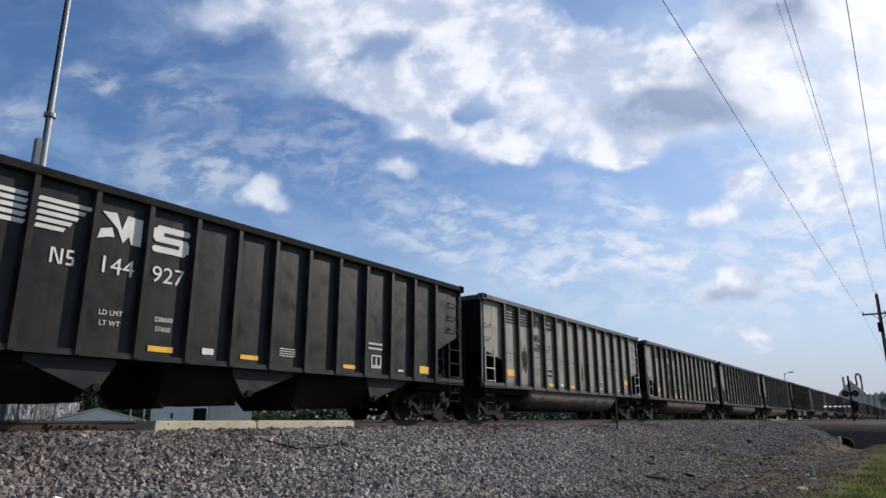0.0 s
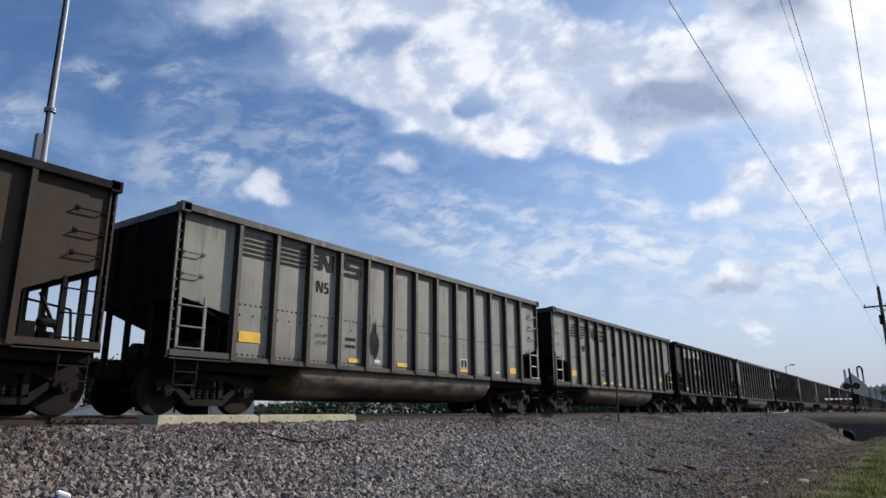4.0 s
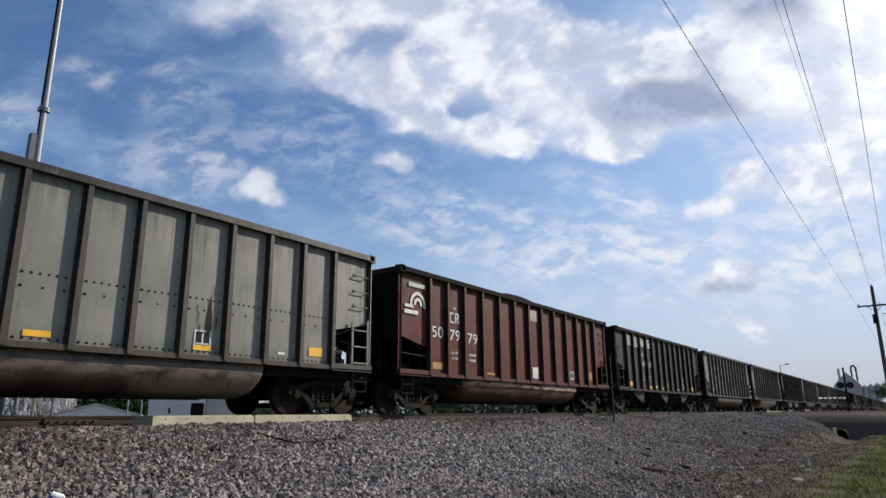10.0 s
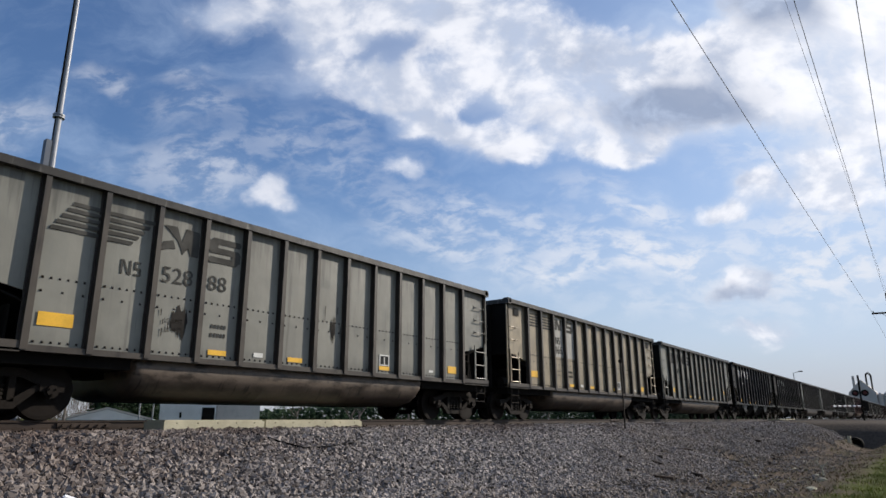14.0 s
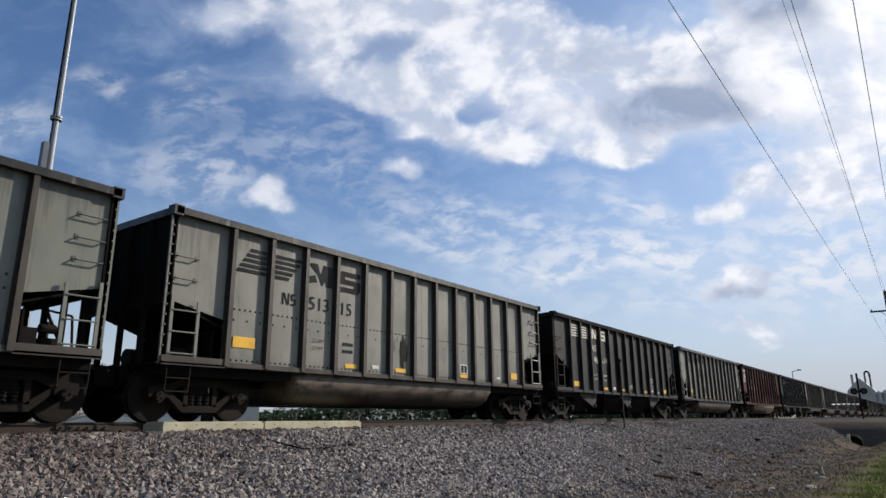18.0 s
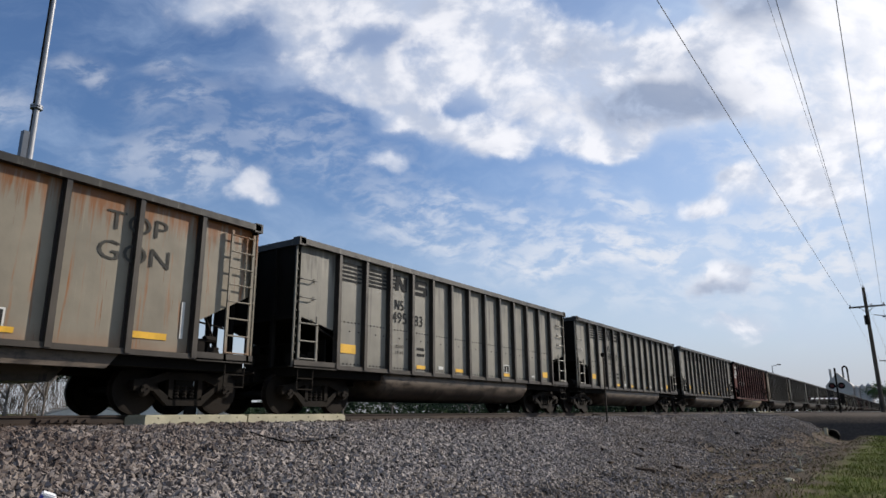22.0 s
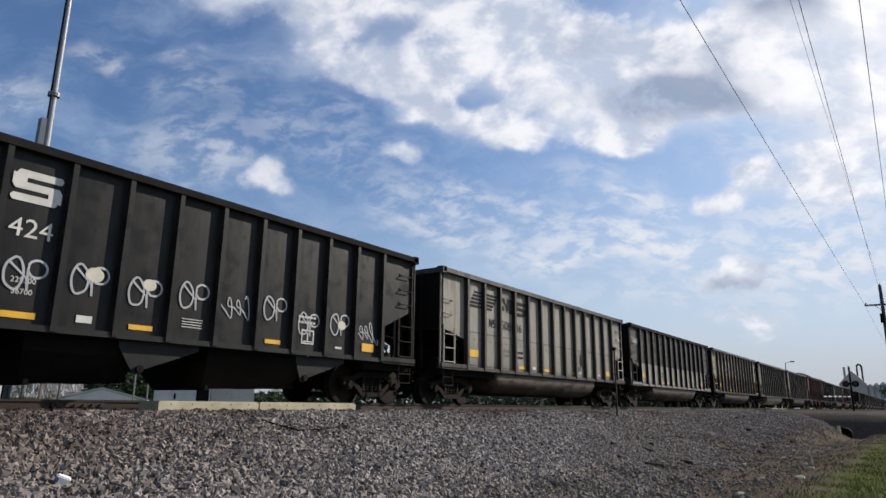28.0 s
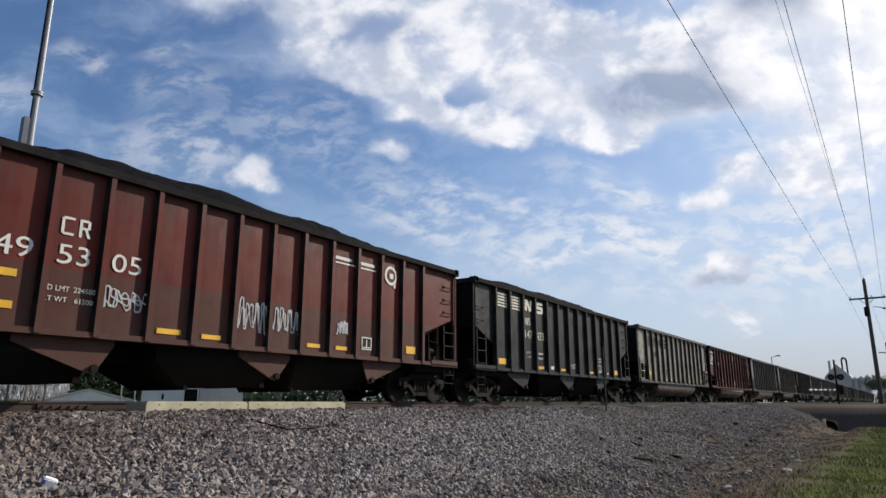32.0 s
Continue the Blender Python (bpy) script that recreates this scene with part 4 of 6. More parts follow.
def rivet_draw(kind):
    def draw(bm):
        m = rib_marks(kind)
        for a, b in zip(m, m[1:]):
            for z, k in ((2.22, 6), (2.0, 3), (1.19, 6)):
                for i in range(k):
                    x = a + 0.17 + (b - a - 0.34) * i / (k - 1)
                    c = bm.verts.new((x, -SIDE - 0.034, z))
                    ring = [bm.verts.new((x + dx, -SIDE - 0.010, z + dz)) for dx, dz in ((-0.02, -0.02), (0.02, -0.02), (0.02, 0.02), (-0.02, 0.02))]
                    for j in range(4):
                        bm.faces.new((ring[j], ring[(j + 1) % 4], c))
    return draw


def coal_mesh(heap, seed):
    key = f"coal_{heap}_{seed}"
    if key not in STORE:
        nx, ny = 60, 15
        v, f = [], []
        for i in range(nx + 1):
            for j in range(ny + 1):
                x, y = -7.25 + 14.5 * i / nx, -1.36 + 2.72 * j / ny
                e = max(0.0, 1 - (abs(x) / 7.2) ** 4) * (1 - (abs(y) / 1.45) ** 2)
                lump = 0.85 + 0.22 * noise.noise(Vector((x * 0.45 + seed * 9, y * 0.3, seed)))
                z = 3.72 + 1.18 * heap * e * lump + 0.05 * noise.noise(Vector((x * 4, y * 4, seed)))
                v.append((x, y, z))
        for i in range(nx):
            for j in range(ny):
                p = i * (ny + 1) + j
                f.append((p, p + ny + 1, p + ny + 2, p + 1))
        me = bpy.data.meshes.new(key)
        me.from_pydata(v, [], f)
        me.materials.append(None)
        STORE[key] = me
    return STORE[key]


# lettering and marks on the near side
FACE = -SIDE - 0.022


def flat(points, thick=0.004):
    """A thin painted mark of one or more outlines in x, z on the side sheet."""
    def draw(bm):
        for k, outline in enumerate(points):
            a = [bm.verts.new((x, FACE - 0.0005 * k, z)) for x, z in outline]
            bm.faces.new(a)
            b = [bm.verts.new((x, FACE + thick, z)) for x, z in outline]
            for i in range(len(a)):
                bm.faces.new((a[i], b[i], b[(i + 1) % len(a)], a[(i + 1) % len(a)]))
    return draw


def slab(x0, x1, z0, z1, lean=0.0):
    return [(x0, z0), (x1, z0), (x1 + lean, z1), (x0 + lean, z1)]


def words(car, text, x, z, size, mat, wide=1.0):
    part("lettering", text_mesh(text), mat, car, "", Matrix.Translation((x, FACE - 0.001, z)) @ Matrix.Rotation(math.pi / 2, 4, "X") @ Matrix.Diagonal((size * wide, size, 1, 1)))


NOW = {"ribs": RIBS}


def bay(i):
    """Middle of the i-th side panel of the wagon in hand."""
    m = NOW["ribs"]
    return (m[i - 1] + m[i]) / 2 if i < len(m) else m[-1] + 0.5


def stripe_emblem(car, mat):
    x1, x2, x3, x4 = bay(1), bay(2), bay(3), bay(4)
    rows = [3.70 - 0.105 * k for k in range(5)]
    part("stripes", shape("stripe_bars", flat([slab(x - 0.39, x + 0.39, z - 0.028, z + 0.028) for x in (x1, x2) for z in rows])), mat, car, "row of painted stripes")
    part("emblem", shape("emblem_slant", flat([slab(x3 - 0.36, x3 - 0.18, z - 0.025, z + 0.025) for z in rows[:4]] + [slab(x3 - 0.20, x3 - 0.06, 3.32, 3.74, 0.05), slab(x3 + 0.16, x3 + 0.30, 3.32, 3.74, 0.05),
          [(x3 - 0.15, 3.74), (x3 - 0.0, 3.74), (x3 + 0.26, 3.32), (x3 + 0.11, 3.32)]])), mat, car, "slanted painted emblem")
    part("emblem", shape("emblem_round", flat(round_blocks(x4, 3.53, 0.30, 0.21))), mat, car, "rounded painted emblem")


def round_blocks(x, z, w, h):
    """Three stacked bars joined by short posts, ends rounded off."""
    def bar(zc, a, b):
        r = h * 0.25
        return [(a + r * 0.6, zc - r), (b - r * 0.6, zc - r), (b, zc - r * 0.3), (b, zc + r * 0.3), (b - r * 0.6, zc + r), (a + r * 0.6, zc + r), (a, zc + r * 0.3), (a, zc - r * 0.3)]
    return [bar(z + h * 0.82, x - w * 0.85, x + w), bar(z, x - w * 0.95, x + w * 0.95), bar(z - h * 0.82, x - w, x + w * 0.85),
            slab(x - w, x - w * 0.45, z, z + h * 0.8), slab(x + w * 0.45, x + w, z - h * 0.8, z)]


def horse_emblem(car, mat):
    x1, x2, x3, x4 = bay(1), bay(2), bay(3), bay(4)
    bars = []
    for k in range(5):
        z = 3.52 - 0.115 * k
        bars.append(slab(x1 - 0.05 - 0.075 * k, x1 + 0.42, z - 0.035, z + 0.035, 0.03))
        bars.append(slab(x2 - 0.42, x2 + 0.44 - 0.10 * k, z - 0.035, z + 0.035, 0.03))
    part("stripes", shape("slant_bars", flat(bars)), mat, car, "slanted painted stripes")
    part("emblem", shape("emblem_mane", flat([[(x3 - 0.36, 3.56), (x3 - 0.10, 3.58), (x3 + 0.02, 3.30), (x3 + 0.10, 3.58), (x3 + 0.40, 3.56), (x3 + 0.40, 3.06), (x3 + 0.22, 3.06), (x3 + 0.16, 3.20), (x3 + 0.06, 3.06), (x3 - 0.06, 3.30)],
          [(x3 - 0.36, 3.24), (x3 - 0.16, 3.30), (x3 - 0.10, 3.14), (x3 - 0.24, 3.12), (x3 - 0.40, 3.06)]])), mat, car, "painted animal-mane emblem")
    part("emblem", shape("emblem_round_low", flat(round_blocks(x4, 3.30, 0.38, 0.24))), mat, car, "rounded painted emblem")


def wheel_emblem(car, mat):
    """A ring-and-track emblem on the first bay."""
    x, z = -6.65, 3.02
    arcs = []
    for r0, r1 in ((0.36, 0.27), (0.19, 0.10)):
        k = 10
        for i in range(k):
            a0, a1 = radians(-15 + 205 * i / k), radians(-15 + 205 * (i + 1) / k)
            arcs.append([(x + 0.12 + r0 * math.cos(a0), z + r0 * math.sin(a0)), (x + 0.12 + r0 * math.cos(a1), z + r0 * math.sin(a1)), (x + 0.12 + r1 * math.cos(a1), z + r1 * math.sin(a1)), (x + 0.12 + r1 * math.cos(a0), z + r1 * math.sin(a0))])
    arcs += [slab(x - 0.48, x - 0.1, z - 0.12, z - 0.03), slab(x - 0.50, x + 0.12, z - 0.30, z - 0.19)]
    arcs += [slab(x - 0.30 + 0.11 * k, x - 0.22 + 0.11 * k, 3.50, 3.62) for k in range(7)]
    part("emblem", shape("emblem_wheel", flat(arcs)), mat, car, "white ring-and-track emblem")


def initials(car, x, z, mat, size=0.30, style="slant"):
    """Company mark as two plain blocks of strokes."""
    if style == "slant":
        blocks = [slab(-0.21, -0.17, -0.13, 0.13), slab(-0.05, -0.01, -0.13, 0.13), [(-0.18, 0.13), (-0.145, 0.13), (-0.04, -0.13), (-0.075, -0.13)],
                  slab(0.055, 0.165, 0.094, 0.13), slab(0.055, 0.165, -0.018, 0.018), slab(0.05, 0.165, -0.13, -0.094), slab(0.045, 0.08, 0.0, 0.115), slab(0.14, 0.175, -0.115, 0.0)]
    else:
        blocks = [slab(-0.20, -0.05, 0.094, 0.13), slab(-0.20, -0.05, -0.13, -0.094), slab(-0.225, -0.185, -0.11, 0.11),
                  slab(0.02, 0.06, -0.13, 0.13), slab(0.05, 0.15, 0.094, 0.13), slab(0.05, 0.15, -0.015, 0.02), slab(0.135, 0.175, 0.0, 0.115), [(0.09, 0.0), (0.13, 0.0), (0.19, -0.13), (0.145, -0.13)]]
    part("company_mark", shape(f"company_{style}", flat(blocks)), mat, car, "", Matrix.Translation((x, 0, z)) @ Matrix.Diagonal((size / 0.3, 1, size / 0.3, 1)))


WEIGHTS = {0: ("228600", "57600"), 8: ("229900", "56100"), 16: ("229800", "56200"), 35: ("223300", "62700"), 10: ("229500", "56500"), 27: ("229300", "56700"), 30: ("229800", "56200"), 40: ("229300", "56700"), 46: ("224500", "61500")}


def weights(car, mat, x1, x2, z, loads):
    """Load limit and light weight, in two lines."""
    words(car, "LD LMT", x1, z, 0.125, mat)
    words(car, "LT WT", x1, z - 0.18, 0.125, mat)
    words(car, loads[0], x2, z, 0.125, mat)
    words(car, loads[1], x2, z - 0.18, 0.125, mat)


def small_print(car, mat, x1, x2, z):
    words(car, "LD LMT", x1, z, 0.115, mat)
    words(car, "LT WT", x1, z - 0.17, 0.115, mat)
    for k in range(2):
        tagged(part("small_print", shape("small_print_bar", flat([slab(-0.19 + 0.075 * j, -0.145 + 0.075 * j, 0.0, 0.075) for j in range(5)])), mat, car, "", Matrix.Translation((x2, 0, z - 0.17 * k))), kind="stuff")



def box_stencil(car, x, z, mat):
    w, h = 0.19, 0.16
    part("stencil_plate", shape("stencil_plate", flat([slab(-w, w, -h, h)])), INK, car, "", Matrix.Translation((x, 0.003, z)))
    part("stencil_box", shape("stencil_box", flat([slab(-w, w, h - 0.03, h), slab(-w, w, -h, -h + 0.03), slab(-w, -w + 0.03, -h + 0.03, h - 0.03), slab(w - 0.03, w, -h + 0.03, h - 0.03), slab(-0.015, 0.015, -0.09, 0.10), slab(-0.14, 0.14, -0.115, -0.09)])), mat, car, "", Matrix.Translation((x, 0, z)))


def reflectors(car, marks, mat, back=-0.002):
    for x, z, w, h in marks:
        part("reflector", shape(f"reflector_{w}_{h}", flat([slab(-w / 2, w / 2, -h / 2, h / 2)])), mat, car, "", Matrix.Translation((x, back, z)))


def scrawl(car, x, z, w, h, mat, seed, style=""):
    """Loose looping spray strokes that spell nothing."""
    def draw(bm):
        rng = random.Random(seed)
        turns, lean, ph = rng.choice((3, 3.5, 4)), rng.uniform(-0.2, 0.3), rng.uniform(0, 6)
        steps = 54
        pts = []
        if style == "ring":
            for k in range(29):
                th = 1.2 + 2 * math.pi * k / 24
                pts.append(Vector((-0.24 * w + 0.22 * w * math.cos(th), 0.46 * h * math.sin(th) * (1 + 0.08 * math.sin(3 * th + ph)))))
            pts += [Vector((0.06 * w, -0.1 * h)), Vector((0.10 * w, -0.48 * h)), Vector((0.07 * w, 0.1 * h))]
            for k in range(20):
                th = 2.6 - 2 * math.pi * k / 22
                pts.append(Vector((0.28 * w + 0.23 * w * math.cos(th), 0.20 * h + 0.26 * h * math.sin(th))))
            pts += [Vector((0.20 * w, -0.08 * h)), Vector((0.36 * w, -0.42 * h))]
        elif style == "zigzag":
            k = 0
            while k < 9:
                pts.append(Vector((-w / 2 + w * k / 8 + rng.uniform(-0.05, 0.05) * w, (0.5 if k % 2 else -0.5) * h * rng.uniform(0.55, 1.0))))
                for q in range(3):
                    pts.append(pts[-1] + Vector((rng.uniform(0.01, 0.05) * w, rng.uniform(-0.05, 0.05) * h)))
                k += 1
        if pts:
            steps = len(pts) - 1
        for k in range(0 if pts else steps + 1):
            s = k / steps
            th = 2 * math.pi * turns * s + ph
            amp = 0.5 * h * (0.7 + 0.3 * math.sin(5 * s + ph))
            z = amp * math.sin(th)
            pts.append(Vector((-w / 2 + w * s + 0.16 * w * math.cos(th * 1.0 + 0.8) + lean * z, z + 0.12 * h * math.sin(th * 2))))
        last = None
        for k in range(steps):
            d = (pts[k + 1] - pts[k]).normalized()
            o = Vector((-d.y, d.x)) * (0.019 if style else 0.014)
            y = FACE - 0.001 - 0.00008 * k
            ring = [bm.verts.new((pts[k].x + o.x, y, pts[k].y + o.y)), bm.verts.new((pts[k].x - o.x, y, pts[k].y - o.y))]
            if last:
                bm.faces.new((last[0], last[1], ring[1], ring[0]))
            last = ring
    part("graffiti", shape(f"scrawl_{w}_{h}_{seed}_{style}", draw), mat, car, "scrawled spray-paint loops", Matrix.Translation((x, 0, z)))


def drips(car, x, z, h, seed, mat=None):
    """A ragged dark run of spilled slurry down the sheet, with a few thin dashes beside it."""
    def draw(bm):
        rng = random.Random(seed)
        wide = rng.uniform(0.05, 0.17)
        cols, last, t, b = 16, None, 0.05 * h, -0.1 * h
        for k in range(cols + 1):
            u = -1 + 2 * k / cols
            edge = 0.25 + 0.75 * (1 - abs(u) ** 3)
            t += (rng.uniform(-0.02, 0.42) * h * edge - t) * rng.uniform(0.3, 1.0)
            b += (-rng.uniform(0.15, 0.50) * h * edge - b) * rng.uniform(0.3, 1.0)
            pair = [bm.verts.new((u * wide, FACE - 0.001, t)), bm.verts.new((u * wide * 1.15, FACE - 0.001, b))]
            if last:
                bm.faces.new((last[0], last[1], pair[1], pair[0]))
            last = pair
        for k in range(8):
            a, w = rng.uniform(-0.40, 0.40), rng.uniform(0.006, 0.014)
            t = rng.uniform(-0.3, 0.5) * h
            d = rng.uniform(0.08, 0.35) * h
            bm.faces.new([bm.verts.new((u, FACE - 0.002 - 0.0005 * k, v)) for u, v in ((a - w, t), (a + w, t), (a + w * 0.6, t - d), (a - w * 0.6, t - d))])
    run_mark = part("slurry_run", shape(f"drip_{seed}_{h}", draw), mat or SLURRY, car, "dark slurry run down the side", Matrix.Translation((x, 0, z)))
    tagged(run_mark, kind="stuff")


LABELS = {
    "gon": "{c} steel bathtub gondola coal wagon with outside ribs",
    "red_gon": "rust-red ribbed bathtub gondola coal wagon heaped with coal",
    "top_gon": "cream rust-streaked gondola coal wagon with wide side panels",
    "hopper": "{c} hopper coal wagon with bottom pockets and heaped coal",
    "big_hopper": "maroon hopper coal wagon with graffiti and heaped coal",
    "lobe": "dirty brown open-top hopper coal wagon with rounded belly pockets",
}
COLOURS = {"grey": "grey", "pale": "pale grey", "warm": "light warm-grey", "green": "green-grey", "beige": "beige weathered", "tan": "tan mud-stained", "two_tone": "two-tone dark grey",
           "rusty": "cream", "black": "black", "black2": "faded black", "brown": "brown", "red": "rust-red", "maroon": "maroon"}


def wagon(kind, tone, mark="", number=(), heap=0.3, seed=0, near=True, extras=""):
    """One coal wagon with all its parts."""
    paint_mat = PAINT[tone]
    NOW["ribs"] = RIBS if kind == "top_gon" else rib_marks(kind)
    car = thing("coal_wagon", None, None, Matrix.Diagonal((1.016 if kind == "red_gon" else 1.0, 1, 1, 1)), LABELS[kind].format(c=COLOURS[tone]) , "train car", "wagons of the coal train")
    dark_tone = tone in ("black", "black2", "brown", "red", "maroon", "two_tone")
    ink = WORN_INK if tone == "brown" else FAINT if tone == "two_tone" else (CREAM if mark == "stripes" else WHITE) if dark_tone else (FAINT if tone in ("beige", "tan") or seed % 5 == 0 else INK)
    marks = rib_marks(kind)
    for i in range(len(marks) + 1):
        part("side_panel", panel_mesh(kind, i), paint_mat, car)
    # darker webs: the shade on the rib flanks is put into their paint
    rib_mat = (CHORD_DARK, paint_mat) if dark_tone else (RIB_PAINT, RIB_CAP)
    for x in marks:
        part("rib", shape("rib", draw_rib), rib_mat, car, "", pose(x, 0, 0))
    part("far_side", shape(f"far_side_{kind}", draw_far_side(kind)), paint_mat, car)
    if near:
        for x in marks:
            part("rib", shape("rib", draw_rib), paint_mat, car, "", pose(x, 0, 0, 0, 0, 180))
    part("top_chord", shape("top_chord", draw_top_chord), CHORD_DARK if dark_tone else CHORD_GREY, car)
    part("side_sill", shape("side_sill", draw_sill), paint_mat if dark_tone else RIB_CAP, car)
    part("side_sill", shape("far_sill", draw_far_sill), paint_mat, car)
    for s in (-1, 1):
        # ends turned from the sun hold their shade as near-black colour
        part("end_wall", shape(f"end_wall_{kind}_{s}", draw_end(s, kind)), DARK if not dark_tone or s < 0 else paint_mat, car, "wagon end wall with posts")
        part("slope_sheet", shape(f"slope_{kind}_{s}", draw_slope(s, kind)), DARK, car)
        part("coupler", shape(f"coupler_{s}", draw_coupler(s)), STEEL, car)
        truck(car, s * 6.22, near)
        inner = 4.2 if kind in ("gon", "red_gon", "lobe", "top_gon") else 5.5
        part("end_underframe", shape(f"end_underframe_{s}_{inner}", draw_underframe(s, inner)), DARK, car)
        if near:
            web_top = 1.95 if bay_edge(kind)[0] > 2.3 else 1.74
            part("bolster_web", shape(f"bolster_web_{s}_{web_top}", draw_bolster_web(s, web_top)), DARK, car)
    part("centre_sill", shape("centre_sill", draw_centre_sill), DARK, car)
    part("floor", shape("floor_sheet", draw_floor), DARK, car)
    part("coal_load", coal_mesh(heap, seed % 5), COAL, car, "heaped black coal")
    if kind in ("gon", "red_gon"):
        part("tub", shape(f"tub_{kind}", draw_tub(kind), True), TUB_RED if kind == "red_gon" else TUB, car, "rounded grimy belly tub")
    elif kind == "top_gon":
        part("belly_beam", shape("belly_beam", draw_beam), TUB, car)
    elif kind == "lobe":
        for a in (-2.35, 2.35):
            part("belly_pocket", shape(f"lobe_{a}", draw_lobe(a)), paint_mat, car, "rounded belly pocket")
    else:
        for a, foot, top, x0, x1 in POCKETS["turned" if mark == "mane" and seed != 24 else "even"]:
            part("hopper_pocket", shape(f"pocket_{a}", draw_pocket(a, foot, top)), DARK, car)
            part("gusset", shape(f"gusset_{a}", draw_gusset(a, x0, x1)), paint_mat, car)
            if near:
                part("hinge_boss", shape(f"hinge_boss_{a}", draw_boss(a)), STEEL, car)
    iron = paint_mat if not dark_tone else STEEL
    for s in (-1, 1):
        part("corner_post", shape(f"corner_post_{s}", draw_corner(s)), iron if not dark_tone else paint_mat, car)
        if kind == "red_gon" and s < 0:
            part("hand_rail", shape("hand_rail", draw_hand_rail), STEEL, car)
            part("step", shape(f"step_{s}", draw_step(s)), STEEL, car)
            continue
        part("ladder", shape(f"ladder_{s}", draw_ladder(s)) if not (kind in ("hopper", "top_gon") and s > 0) else shape(f"tall_ladder_{s}", draw_tall_ladder(s)) if kind == "top_gon" else shape(f"ladder_{s}", draw_ladder(s)), iron, car)
        part("step", shape(f"step_{s}", draw_step(s)), STEEL, car)
        if near and not (kind == "top_gon" and s > 0):
            for z in ((2.62, 3.0, 3.4) if s > 0 else (2.62, 3.05)):
                part("grab_iron", shape(f"grab_{s}", draw_grab(s)), iron, car, "", pose(0, 0, z))
    if near:
        part("brake_cylinder", shape("brake_cylinder", draw_cylinder), STEEL, car)
        part("brake_valve", shape("brake_valve", draw_valve), STEEL, car)
        part("air_reservoir", shape("air_reservoir", draw_reservoir), STEEL, car)
        tagged(part("end_pipes", shape("end_pipes", draw_end_pipes), STEEL, car, "crowded brake pipes and rods"), kind="stuff")
        part("brake_wheel", shape("brake_wheel", draw_brake_wheel), STEEL, car)
        for y in (-0.9, 0.9):
            part("brace", shape(f"end_brace_{y}", draw_brace(y)), STEEL, car)
    if kind == "gon":
        tagged(part("rivets", shape("rivets_gon", rivet_draw("gon")), RIB_PAINT, car), kind="stuff")
    # marks
    if mark == "stripes":
        stripe_emblem(car, ink)
        initials(car, bay(3), 2.92, ink, 0.30)
    elif mark == "mane":
        horse_emblem(car, ink)
        initials(car, bay(2) + 0.1, 2.62, ink, 0.30)
    elif mark == "ring":
        wheel_emblem(car, WHITE)
        initials(car, bay(2), 2.84, WHITE, 0.36, "upright")
        part("dot", shape("mark_dot", flat([[(0.04 * math.cos(q * 0.7854), 0.04 * math.sin(q * 0.7854)) for q in range(8)]])), WHITE, car, "", Matrix.Translation((bay(2), 0, 3.14)))
        reflectors(car, [(bay(7), 3.52, 0.55, 0.42)], RED_INK)
        reflectors(car, [(bay(7), 1.42, 0.42, 0.40)], WHITE if seed % 2 else RED_INK)
    elif mark == "quality":
        initials(car, bay(2), 2.86, WHITE, 0.36, "upright")
        part("emblem", shape("emblem_quality", flat([slab(bay(9) - 0.42, bay(9) + 0.42, 3.36, 3.40), slab(bay(10) - 0.45, bay(10) + 0.30, 3.36, 3.40), slab(bay(9) - 0.4, bay(9) + 0.3, 3.46, 3.54), slab(bay(10) - 0.4, bay(10) + 0.25, 3.46, 3.54),
              *[[(bay(11) + r * math.cos(q * 0.5236), 3.36 + r * math.sin(q * 0.5236)) for q, r in ((k, 0.27), (k + 1, 0.27), (k + 1, 0.19), (k, 0.19))] for k in range(12)], slab(bay(11) - 0.06, bay(11) + 0.10, 3.28, 3.42), slab(bay(11) + 0.12, bay(11) + 0.20, 3.04, 3.16)])), WHITE, car, "white bars and round emblem")
    if near and number:
        if mark == "ring":
            for k, w in enumerate(number):
                words(car, w, bay(1 + k), 2.17 - 0.02 * k, 0.47, WHITE, 1.3)
        elif mark == "quality":
            for k, w in enumerate(number):
                words(car, w, bay(1 + k), 2.22, 0.47, WHITE, 1.3)
        else:
            z = 2.30 if mark == "stripes" and dark_tone else 2.42 if mark == "stripes" else 2.48
            num_ink = INK if "b" in extras else ink
            words(car, number[0], bay(3), z, 0.43, num_ink, 1.05)
            if number[1]:
                words(car, number[1], bay(4) - (0.12 if len(number[1]) < 3 else 0.0), z, 0.43, num_ink, 1.05)
    if near:
        first = {"ring": 2, "quality": 2}.get(mark, 3)
        if seed in WEIGHTS:
            weights(car, ink, bay(first) - (0.22 if mark == "quality" else 0.0), bay(first) + 0.24 if mark == "quality" else bay(first + 1), 1.76, WEIGHTS[seed])
        else:
            small_print(car, ink, bay(first), bay(first + 1), 1.74)
        box_stencil(car, bay(10 if dark_tone else 9), 1.45, WHITE)
        if seed in (8, 28):
            words(car, "H69" if seed == 8 else "G116", bay(12) - 0.02, 1.58, 0.15, ink)
